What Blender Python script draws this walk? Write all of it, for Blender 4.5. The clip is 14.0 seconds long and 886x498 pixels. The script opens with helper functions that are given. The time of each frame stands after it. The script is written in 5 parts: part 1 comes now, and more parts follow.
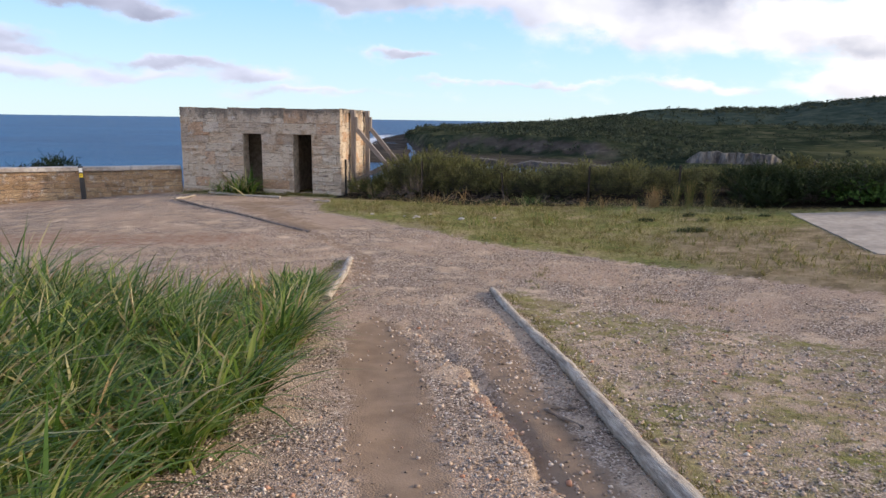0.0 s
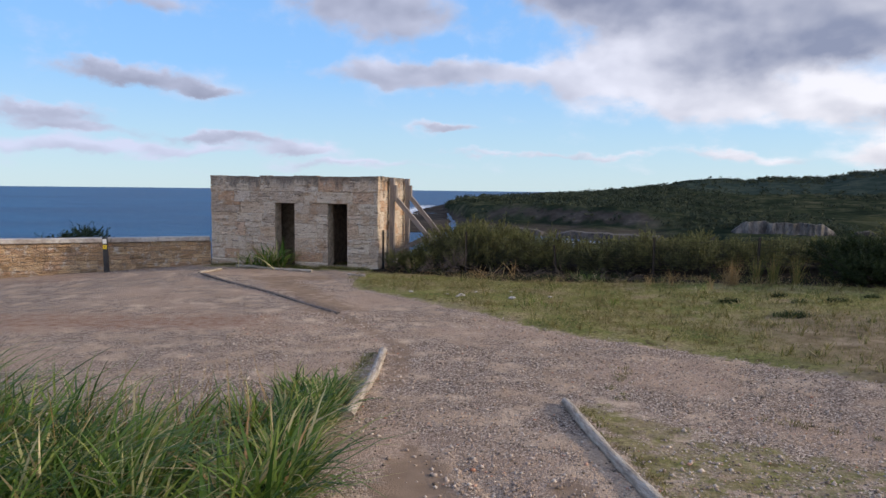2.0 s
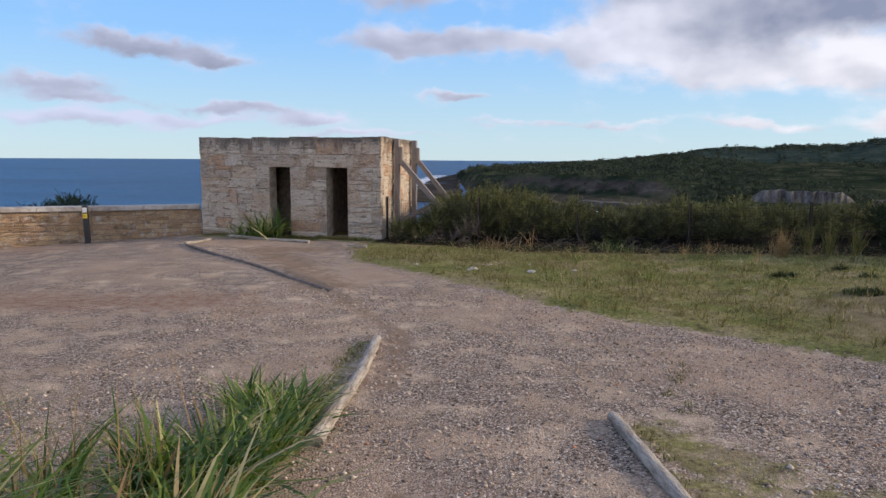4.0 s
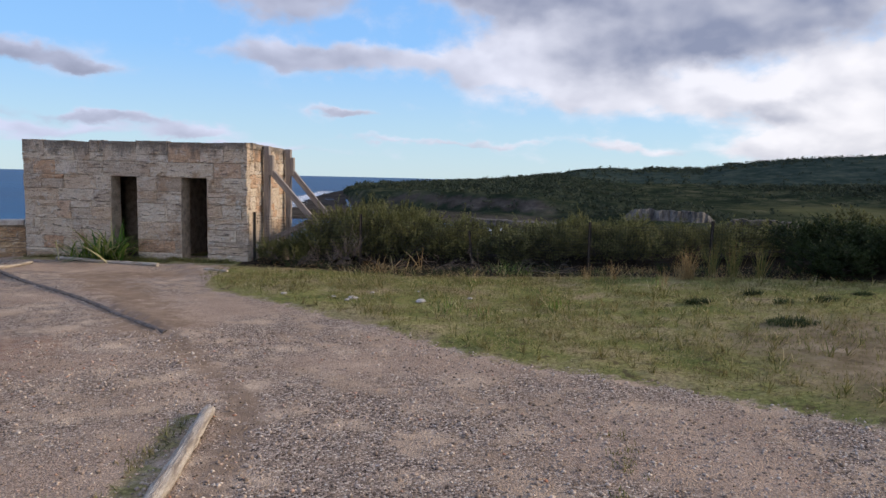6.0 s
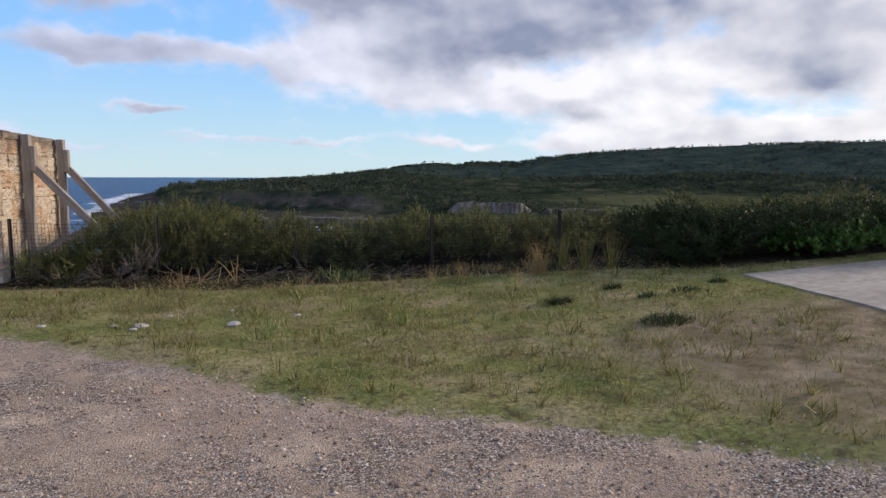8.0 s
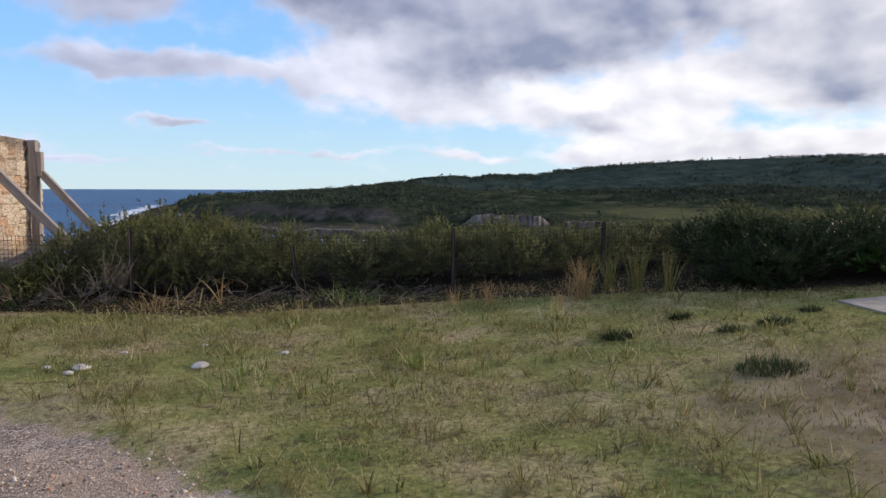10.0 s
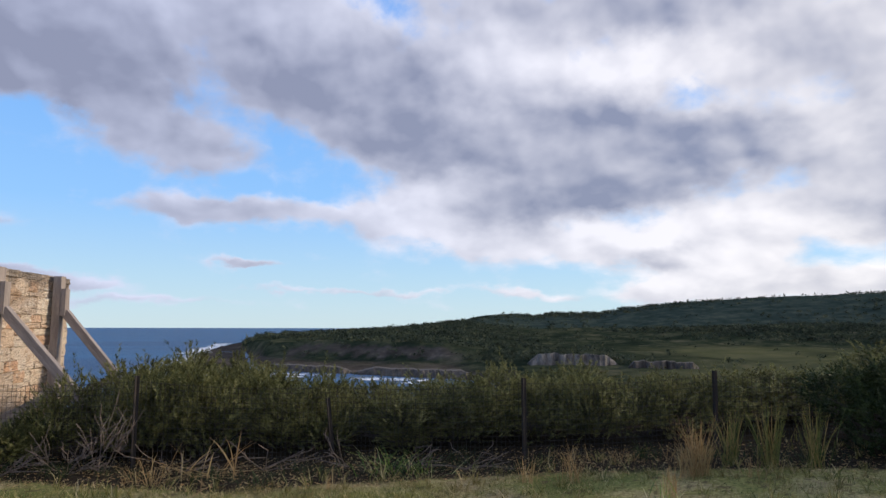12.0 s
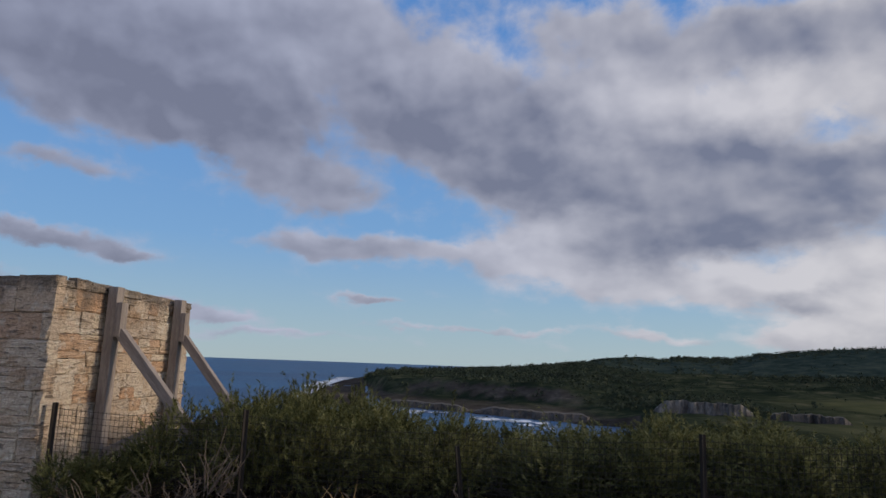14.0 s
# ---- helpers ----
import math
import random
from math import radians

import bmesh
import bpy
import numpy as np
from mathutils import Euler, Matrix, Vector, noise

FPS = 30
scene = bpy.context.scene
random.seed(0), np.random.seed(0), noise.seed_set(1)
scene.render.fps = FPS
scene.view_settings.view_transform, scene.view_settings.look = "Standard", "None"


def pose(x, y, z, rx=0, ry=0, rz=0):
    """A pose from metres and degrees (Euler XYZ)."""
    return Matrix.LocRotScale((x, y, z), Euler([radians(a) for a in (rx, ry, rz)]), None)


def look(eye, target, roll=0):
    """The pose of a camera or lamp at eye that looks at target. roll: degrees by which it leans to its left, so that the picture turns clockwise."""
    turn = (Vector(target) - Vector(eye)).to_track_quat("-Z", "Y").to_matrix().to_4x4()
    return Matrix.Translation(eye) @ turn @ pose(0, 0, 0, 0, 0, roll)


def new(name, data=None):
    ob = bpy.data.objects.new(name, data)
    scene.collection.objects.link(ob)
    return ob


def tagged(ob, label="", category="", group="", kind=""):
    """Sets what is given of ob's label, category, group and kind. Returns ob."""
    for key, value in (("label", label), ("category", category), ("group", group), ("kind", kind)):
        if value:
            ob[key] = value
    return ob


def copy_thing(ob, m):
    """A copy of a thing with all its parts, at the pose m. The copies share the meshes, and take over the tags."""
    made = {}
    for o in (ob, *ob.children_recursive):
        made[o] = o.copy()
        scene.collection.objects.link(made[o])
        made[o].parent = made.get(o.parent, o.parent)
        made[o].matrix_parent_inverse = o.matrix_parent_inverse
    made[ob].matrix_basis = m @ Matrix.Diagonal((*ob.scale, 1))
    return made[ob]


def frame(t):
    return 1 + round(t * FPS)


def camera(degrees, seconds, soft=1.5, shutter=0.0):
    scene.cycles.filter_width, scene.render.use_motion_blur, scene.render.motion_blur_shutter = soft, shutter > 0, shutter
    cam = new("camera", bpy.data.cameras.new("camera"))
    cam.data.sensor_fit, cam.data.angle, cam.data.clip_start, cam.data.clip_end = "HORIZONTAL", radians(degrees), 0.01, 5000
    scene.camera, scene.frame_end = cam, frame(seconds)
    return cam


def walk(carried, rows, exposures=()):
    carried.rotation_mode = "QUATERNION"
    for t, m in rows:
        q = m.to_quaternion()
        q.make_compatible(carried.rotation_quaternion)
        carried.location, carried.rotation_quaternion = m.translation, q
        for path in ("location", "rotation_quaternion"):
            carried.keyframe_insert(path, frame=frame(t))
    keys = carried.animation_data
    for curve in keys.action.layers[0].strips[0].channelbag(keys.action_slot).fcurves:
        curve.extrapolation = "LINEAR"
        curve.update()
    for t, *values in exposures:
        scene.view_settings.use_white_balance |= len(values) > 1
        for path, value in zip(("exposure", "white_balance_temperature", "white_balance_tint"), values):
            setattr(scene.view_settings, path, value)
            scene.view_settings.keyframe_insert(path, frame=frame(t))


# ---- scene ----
cam = camera(66.9, 14.0)
EXPOSURES = [(0, 0.47, 6800, 10), (1.1, 0.51, 6800, 10), (1.5, 0.32, 6700, 10), (2, 0.14, 6500, 10), (5, 0.12, 6500, 10), (8, 0.16, 6500, 10), (11.3, 0.24, 6500, 10), (11.9, 0.18, 6500, 10), (12.5, -0.24, 6500, 10), (13, -0.47, 6500, 10), (14, -0.54, 6500, 10)]
PATH = [
    (0, (0.05, 0.144, 1.488), (0.042, 2.107, 1.102), 0.9),
    (0.5, (-0.006, 0.561, 1.53), (-0.056, 2.528, 1.167), 0.7),
    (1, (-0.076, 1.083, 1.479), (-0.114, 3.059, 1.172), 0.8),
    (1.5, (-0.123, 1.547, 1.417), (-0.245, 3.53, 1.188), 1.0),
    (2, (-0.141, 2.001, 1.4), (-0.27, 3.989, 1.217), 0.7),
    (2.5, (-0.117, 2.399, 1.356), (-0.255, 4.383, 1.148), 0.4),
    (5, (-0.234, 4.656, 1.135), (-0.407, 6.628, 0.855), 0.6),
    (5.5, (-0.171, 5.114, 1.135), (-0.169, 7.101, 0.906), 0.8),
    (6, (-0.142, 5.552, 1.076), (0.028, 7.533, 0.859), 1.4),
    (6.5, (-0.073, 6.049, 0.996), (0.347, 7.996, 0.809), 0.8),
    (7, (-0.027, 6.545, 0.988), (0.467, 8.467, 0.738), 0.9),
    (7.5, (0.026, 6.952, 0.956), (0.546, 8.868, 0.71), 0.6),
    (8, (0.131, 7.355, 0.956), (0.794, 9.229, 0.736), 0.2),
    (10.5, (0.809, 9.601, 0.816), (1.419, 11.499, 0.661), 0.2),
    (11, (0.957, 10.07, 0.843), (1.582, 11.968, 0.749), -0.3),
    (11.5, (1.057, 10.519, 0.864), (1.581, 12.449, 0.842), -0.0),
    (12, (1.148, 10.872, 0.857), (1.586, 12.81, 1.083), 0.2),
    (12.5, (1.206, 11.255, 0.86), (1.634, 13.173, 1.232), 0.5),
    (13, (1.217, 11.667, 0.858), (1.545, 13.596, 1.274), 1.5),
    (13.5, (1.182, 11.988, 0.823), (1.335, 13.942, 1.22), 2.3),
    (14, (1.09, 12.254, 0.815), (1.175, 14.224, 1.148), 2.1),
]
walk(cam, [(t, look(eye, target, roll)) for t, eye, target, roll in PATH], EXPOSURES)

# ---- light and sky ----
SUN_AZ, SUN_EL = 88.0, 17.0          # degrees clockwise from +y, and above the horizon
sun_way = Vector((math.sin(radians(SUN_AZ)) * math.cos(radians(SUN_EL)), math.cos(radians(SUN_AZ)) * math.cos(radians(SUN_EL)), math.sin(radians(SUN_EL))))
sun_data = bpy.data.lights.new("sun", "SUN")
sun_data.energy, sun_data.angle, sun_data.color = 3.5, radians(7), (1.0, 0.82, 0.62)
sun = new("sun", sun_data)
sun.matrix_world = look((40, 20, 30), Vector((40, 20, 30)) - sun_way)


class Nodes:
    """Short hand for node trees."""

    def __init__(self, tree):
        self.tree = tree
        tree.nodes.clear()

    def add(self, kind, **values):
        n = self.tree.nodes.new(kind)
        for k, v in values.items():
            setattr(n, k, v)
        return n

    def put(self, socket, value):
        if isinstance(value, bpy.types.NodeSocket):
            self.tree.links.new(value, socket)
        elif value is not None:
            socket.default_value = value

    def math(self, op, a, b=None, c=None, clamp=False):
        n = self.add("ShaderNodeMath", operation=op, use_clamp=clamp)
        for i, v in enumerate((a, b, c)):
            if v is not None:
                self.put(n.inputs[i], v)
        return n.outputs[0]

    def vec(self, op, a, b=None):
        n = self.add("ShaderNodeVectorMath", operation=op)
        self.put(n.inputs[0], a)
        if b is not None:
            self.put(n.inputs[1], b)
        return n.outputs["Value"] if op in ("DOT_PRODUCT", "LENGTH") else n.outputs[0]

    def noise(self, at, scale, detail=3.0, rough=0.55, distort=0.0, colour=False):
        n = self.add("ShaderNodeTexNoise")
        if at is not None:
            self.put(n.inputs["Vector"], at)
        n.inputs["Scale"].default_value, n.inputs["Detail"].default_value = scale, detail
        n.inputs["Roughness"].default_value, n.inputs["Distortion"].default_value = rough, distort
        return n.outputs["Color" if colour else "Fac"]

    def ramp(self, fac, stops):
        n = self.add("ShaderNodeValToRGB")
        self.put(n.inputs[0], fac)
        e = n.color_ramp.elements
        while len(e) < len(stops):
            e.new(0.5)
        for el, (p, c) in zip(e, stops):
            el.position, el.color = p, ((c, c, c, 1) if isinstance(c, (int, float)) else (*c, 1))
        return n.outputs[0]

    def mix(self, fac, a, b, blend="MIX"):
        n = self.add("ShaderNodeMix", data_type="RGBA", blend_type=blend)
        n.clamp_factor = True
        for s, v in ((n.inputs[0], fac), (n.inputs[6], a), (n.inputs[7], b)):
            self.put(s, (*v, 1) if isinstance(v, tuple) and len(v) == 3 else v)
        return n.outputs[2]

    def smooth(self, v, lo, hi):
        n = self.add("ShaderNodeMapRange", interpolation_type="SMOOTHSTEP")
        self.put(n.inputs[0], v)
        n.inputs[1].default_value, n.inputs[2].default_value = lo, hi
        return n.outputs[0]


world = bpy.data.worlds.new("sky")
scene.world = world
world.use_nodes = True
W = Nodes(world.node_tree)
way = W.add("ShaderNodeTexCoord").outputs["Generated"]
sep = W.add("ShaderNodeSeparateXYZ")
W.put(sep.inputs[0], way)
sky = W.add("ShaderNodeTexSky", sky_type="NISHITA", sun_disc=False, sun_elevation=radians(SUN_EL), sun_rotation=radians(SUN_AZ))
sky.air_density, sky.dust_density, sky.ozone_density = 1.0, 0.2, 3.0
az = W.math("MULTIPLY", W.math("ARCTAN2", sep.outputs[0], sep.outputs[1]), 57.2958)
el = W.math("MULTIPLY", W.math("ARCSINE", sep.outputs[2]), 57.2958)
flat = W.add("ShaderNodeCombineXYZ")
W.put(flat.inputs[0], az)
W.put(flat.inputs[1], el)
# cloud space: azimuth and height, stretched sideways near the horizon
fl = W.add("ShaderNodeCombineXYZ")
W.put(fl.inputs[0], W.math("MULTIPLY", az, 0.055))
W.put(fl.inputs[1], W.math("MULTIPLY", W.math("POWER", W.math("MAXIMUM", W.math("ADD", el, 1.0), 0.01), 0.75), 0.20))
warp = W.vec("SUBTRACT", W.noise(fl.outputs[0], 3.6, 6.0, 0.58, colour=True), (0.5, 0.5, 0.5))
bent = W.vec("ADD", flat.outputs[0], W.vec("MULTIPLY", warp, (7.0, 3.4, 0.0)))
# cloud banks: azimuth, elevation, half width, half height, weight, thickness
BANKS = [
    (-25, 23, 11, 4.6, 1.15, 0.95), (-36, 25, 10, 4.5, 1.0, 0.7), (-16, 19.8, 6, 3.0, 1.0, 1.0), (-10, 25, 8, 3.4, 0.8, 0.55), (-1, 20.5, 6.5, 3.6, 1.05, 0.95), (9, 20.0, 6.5, 3.8, 1.05, 0.95), (-8, 28, 9, 2.6, 0.95, 0.6),
    (17.5, 15.6, 5, 2.6, 0.95, 0.9), (19, 19.2, 5, 2.4, 0.8, 0.35), (4.5, 24.5, 6, 1.8, 0.7, 0.45), (-22, 17.6, 7, 1.6, 0.7, 0.9),
    (-8.7, 13.8, 5.5, 1.9, 0.95, 0.7), (-12.5, 16, 4, 1.8, 0.7, 0.8), (10, 15.2, 5.5, 2.6, 1.05, 1.0), (13, 11, 6, 2.4, 0.75, 0.1), (3.5, 16.6, 3.5, 1.6, 0.6, 0.5),
    (27, 11.2, 8, 2.0, 1.15, 1.0), (18, 9.4, 4.2, 2.2, 1.1, 1.0), (24, 14.2, 7, 1.9, 0.9, 0.8), (26, 17.7, 4.2, 1.7, 1.05, 1.0), (34.5, 15.6, 4.5, 2.0, 1.05, 0.95),
    (30, 20.8, 8, 2.2, 0.8, 0.05), (19, 23, 6, 2.4, 0.75, 0.3), (31, 25.6, 10, 2.4, 1.05, 0.85), (16, 27.5, 6, 2.2, 0.9, 0.6), (44, 22, 9, 4, 0.9, 0.6),
    (-6.5, 9.5, 7, 1.0, 0.95, 0.65), (6, 9.1, 7, 1.3, 0.85, 0.35), (15, 7.6, 5, 1.3, 0.8, 0.05), (25, 6.6, 11, 1.7, 0.85, 0.08),
    (31, 5.7, 2.2, 0.7, 0.9, 0.85), (33, 2.9, 5.5, 1.0, 1.1, 0.22), (43, 3.4, 9, 1.3, 1.1, 0.3), (36, 7.2, 7, 2.4, 0.9, 0.12), (41, 8.6, 5, 1.8, 0.8, 0.45),
    (48.5, 8.0, 3.6, 1.6, 0.95, 0.85), (47, 12.5, 6, 3.2, 0.9, 0.6), (37, 14.2, 5, 1.8, 0.7, 0.8), (55, 5, 6, 3, 0.9, 0.3), (52, 16, 9, 5, 0.9, 0.5),
    (-28.5, 8.4, 4.4, 0.75, 1.1, 0.75), (-22.5, 7.7, 2.4, 0.5, 0.9, 0.9), (-29, 13.8, 4.5, 0.8, 0.8, 0.7), (-3.6, 5.3, 2.0, 0.42, 1.1, 0.6),
    (-34.5, 5.1, 4.0, 0.65, 1.0, 0.6), (-33, 4.1, 3.6, 0.4, 0.9, 0.65), (-22, 4.0, 4.6, 0.42, 1.05, 0.6), (-15.8, 3.3, 3.2, 0.55, 1.0, 0.45),
    (-33, 2.7, 5, 0.7, 0.85, 0.2), (-24, 2.9, 6, 0.5, 0.6, 0.2), (-10, 1.8, 8, 0.4, 0.5, 0.3), (5, 2.9, 9, 0.3, 0.6, 0.4), (20, 2.7, 4, 0.4, 0.6, 0.3),
]
total, heavy, lift = None, None, None
for a, e, wa, we, amp, thick in BANKS:
    d = W.vec("MULTIPLY", W.vec("SUBTRACT", bent, (a, e, 0.0)), (1.0 / wa, 1.0 / we, 0.0))
    q = W.vec("DOT_PRODUCT", d, d)
    g = W.math("MULTIPLY", W.math("POWER", 2.718, W.math("MULTIPLY", q, -1.0)), amp)
    total = g if total is None else W.math("ADD", total, g)
    h = W.math("MULTIPLY", g, thick)
    heavy = h if heavy is None else W.math("ADD", heavy, h)
    up = W.add("ShaderNodeSeparateXYZ")
    W.put(up.inputs[0], d)
    r_ = W.math("MULTIPLY", g, up.outputs[1])
    lift = r_ if lift is None else W.math("ADD", lift, r_)
fbm = W.noise(fl.outputs[0], 3.4, 8.0, 0.56, 0.15)
toward = W.noise(W.vec("ADD", fl.outputs[0], (0.05, 0.07, 0.0)), 3.0, 3.2, 0.45, 0.15)
puff = W.noise(fl.outputs[0], 3.0, 3.2, 0.45, 0.15)
big = W.noise(fl.outputs[0], 1.1, 3.0, 0.5)
behind = W.smooth(W.math("ABSOLUTE", az), 55.0, 90.0)
overhead = W.smooth(el, 26.0, 40.0)
wild = W.math("MULTIPLY", W.math("MAXIMUM", behind, overhead), W.smooth(big, 0.42, 0.62))
dens = W.math("ADD", W.math("ADD", total, wild), W.math("MULTIPLY", W.math("SUBTRACT", fbm, 0.5), 1.5))
cover = W.math("MULTIPLY", W.smooth(dens, 0.06, 0.70), W.smooth(el, -0.2, 1.2))
relief = W.math("MULTIPLY", W.math("SUBTRACT", puff, toward), 1.15)
body = W.math("DIVIDE", W.math("ADD", heavy, W.math("MULTIPLY", wild, 0.5)), W.math("MAXIMUM", W.math("ADD", total, wild), 0.35))
core = W.math("ADD", 0.56, W.math("MULTIPLY", W.smooth(dens, 0.15, 1.1), 0.46))
crown = W.math("MULTIPLY", W.math("DIVIDE", lift, W.math("MAXIMUM", total, 0.35)), 0.20)
grain = W.math("MULTIPLY", W.math("SUBTRACT", fbm, 0.5), 0.55)
bright = W.math("ADD", W.math("ADD", W.math("SUBTRACT", 1.06, W.math("MULTIPLY", body, core)), W.math("ADD", relief, grain)), crown, clamp=True)
glare = W.smooth(az, -30.0, 60.0)
lit = W.mix(glare, (0.62, 0.66, 0.85), (1.0, 0.96, 0.96))
dark = W.mix(glare, (0.265, 0.28, 0.385), (0.25, 0.275, 0.385))
cloud = W.mix(bright, dark, lit)
# unseen clouds at the back made twice as bright, fill light for the hut front
cloud = W.mix(W.smooth(W.math("ABSOLUTE", az), 95.0, 150.0), cloud, W.vec("MULTIPLY", cloud, (2.1, 2.0, 1.9)))
air = W.ramp(W.math("DIVIDE", el, 60.0, clamp=True), [(0.0, (0.60, 0.77, 0.85)), (0.07, (0.48, 0.71, 0.91)), (0.16, (0.31, 0.60, 1.02)), (0.40, (0.17, 0.44, 1.0)), (1.0, (0.08, 0.20, 0.55))])
clear = W.mix(0.80, W.vec("MULTIPLY", sky.outputs[0], (0.088, 0.096, 0.112)), air)
both = W.mix(W.math("MULTIPLY", cover, 0.94), clear, cloud)
bg = W.add("ShaderNodeBackground")
W.put(bg.inputs[0], both)
bg.inputs[1].default_value = 1.0
W.put(W.add("ShaderNodeOutputWorld").inputs[0], bg.outputs[0])


# ---- materials ----
def material(name):
    m = bpy.data.materials.new(name)
    m.use_nodes = True
    n = Nodes(m.node_tree)
    b = n.add("ShaderNodeBsdfPrincipled")
    n.put(n.add("ShaderNodeOutputMaterial").inputs[0], b.outputs[0])
    return m, n, b


def bump(n, b, height, strength, distance):
    k = n.add("ShaderNodeBump")
    k.inputs["Strength"].default_value, k.inputs["Distance"].default_value = strength, distance
    n.put(k.inputs["Height"], height)
    n.put(b.inputs["Normal"], k.outputs[0])


def place(n):
    return n.add("ShaderNodeNewGeometry").outputs["Position"]


def any_random(n):
    """A number that differs from object to object."""
    return n.add("ShaderNodeObjectInfo").outputs["Random"]


def island(n):
    return n.add("ShaderNodeNewGeometry").outputs["Random Per Island"]


def stone_material(name, tones, grain=30.0, crest=0.0):
    m, n, b = material(name)
    at = place(n)
    base = n.ramp(any_random(n), tones)
    blot = n.noise(at, 2.6, 5.0, 0.6)
    base = n.mix(n.smooth(blot, 0.50, 0.74), base, (0.40, 0.265, 0.16))
    base = n.mix(n.math("MULTIPLY", n.smooth(n.noise(at, 5.5, 5.0, 0.65), 0.52, 0.68), 0.75), base, (0.60, 0.54, 0.45))
    base = n.mix(n.math("MULTIPLY", n.smooth(n.noise(at, 9.0, 6.0, 0.7, 1.2), 0.60, 0.70), 0.5), base, (0.075, 0.065, 0.055))
    squash = n.vec("MULTIPLY", at, (1.0, 1.0, 5.5))
    layer = n.noise(squash, 4.0, 7.0, 0.70, 0.7)
    base = n.mix(n.math("MULTIPLY", n.smooth(layer, 0.555, 0.63), 0.8), base, (0.11, 0.085, 0.065))
    if crest:
        # grey-black lichen along the top of the walls
        up = n.add("ShaderNodeSeparateXYZ")
        n.put(up.inputs[0], at)
        crust = n.math("ADD", up.outputs[2], n.math("MULTIPLY", n.math("SUBTRACT", n.noise(n.vec("MULTIPLY", at, (1, 1, 0.4)), 3.2, 6.0, 0.7), 0.5), 1.5))
        base = n.mix(n.math("MULTIPLY", n.smooth(crust, crest, crest + 0.35), 0.78), base, (0.11, 0.095, 0.08))
    fine = n.noise(at, grain, 4.0, 0.7)
    base = n.mix(0.45, base, n.ramp(fine, [(0.3, 0.2), (0.7, 0.88)]), "OVERLAY")
    n.put(b.inputs["Base Color"], base)
    b.inputs["Roughness"].default_value = 0.95
    bump(n, b, n.math("ADD", n.math("MULTIPLY", layer, 1.2), n.math("MULTIPLY", fine, 0.5)), 1.0, 0.06)
    return m


sandstone = stone_material("weathered_sandstone", [(0.0, (0.42, 0.33, 0.245)), (0.25, (0.59, 0.48, 0.365)), (0.50, (0.64, 0.535, 0.41)), (0.72, (0.58, 0.44, 0.31)), (0.88, (0.53, 0.33, 0.20)), (1.0, (0.68, 0.60, 0.49))], crest=1.30)
rubble = stone_material("brown_rubble_stone", [(0.0, (0.30, 0.20, 0.11)), (0.4, (0.47, 0.31, 0.17)), (0.75, (0.55, 0.39, 0.23)), (1.0, (0.40, 0.24, 0.14))])


def plain(name, colour, second, scale, rough=0.9, metal=0.0, relief=0.4, depth=0.01, stretch=(1, 1, 1), detail=5.0):
    m, n, b = material(name)
    at = n.vec("MULTIPLY", n.add("ShaderNodeTexCoord").outputs["Object"], stretch)
    f = n.noise(at, scale, detail, 0.65)
    g = n.noise(at, scale * 6, 3.0, 0.6)
    base = n.mix(n.smooth(f, 0.35, 0.68), colour, second)
    base = n.mix(0.35, base, n.ramp(g, [(0.3, 0.25), (0.7, 0.8)]), "OVERLAY")
    n.put(b.inputs["Base Color"], base)
    b.inputs["Roughness"].default_value, b.inputs["Metallic"].default_value = rough, metal
    bump(n, b, n.math("ADD", f, n.math("MULTIPLY", g, 0.5)), relief, depth)
    return m


mortar = plain("old_lime_mortar", (0.36, 0.29, 0.22), (0.19, 0.15, 0.11), 7.0, 0.97)
coping_mat = plain("pale_coping_render", (0.50, 0.46, 0.40), (0.33, 0.28, 0.23), 2.2, 0.9)
concrete = plain("pale_concrete", (0.36, 0.305, 0.24), (0.24, 0.20, 0.158), 1.3, 0.9, relief=0.2)
old_timber = plain("silvered_timber", (0.46, 0.40, 0.32), (0.20, 0.16, 0.12), 5.0, 0.85, relief=0.8, depth=0.02, stretch=(6, 0.8, 6))
prop_timber = plain("grey_brown_sawn_timber", (0.27, 0.23, 0.20), (0.175, 0.145, 0.125), 3.0, 0.75, relief=0.35, stretch=(5, 5, 0.6))
prop_timber_long = plain("grey_brown_sawn_timber_long", (0.27, 0.23, 0.20), (0.175, 0.145, 0.125), 3.0, 0.75, relief=0.35, stretch=(0.6, 5, 5))
black_metal = plain("dark_rusty_steel", (0.012, 0.010, 0.009), (0.024, 0.016, 0.011), 9.0, 0.9, 0.0)
wire_mat = plain("dull_wire", (0.05, 0.045, 0.04), (0.025, 0.022, 0.02), 9.0, 0.6, 0.5)
black_paint = plain("black_plastic", (0.018, 0.018, 0.02), (0.03, 0.03, 0.03), 6.0, 0.5, relief=0.1)
yellow_paint = plain("yellow_sticker", (0.72, 0.50, 0.02), (0.62, 0.42, 0.02), 6.0, 0.5, relief=0.05)
white_paint = plain("white_sticker", (0.75, 0.75, 0.72), (0.62, 0.62, 0.58), 6.0, 0.5, relief=0.05)
pale_rock = plain("pale_stone", (0.50, 0.46, 0.40), (0.30, 0.26, 0.21), 14.0, 0.9)
dead_twig = plain("bleached_dead_wood", (0.17, 0.13, 0.10), (0.09, 0.068, 0.052), 12.0, 0.9)
bark = plain("dark_bark", (0.07, 0.052, 0.04), (0.03, 0.024, 0.02), 12.0, 0.95)
# for the added slab that shuts the sky out of the hut
light_block_mat = plain("dark_light_block", (0.05, 0.045, 0.04), (0.03, 0.028, 0.025), 3.0, 0.95)
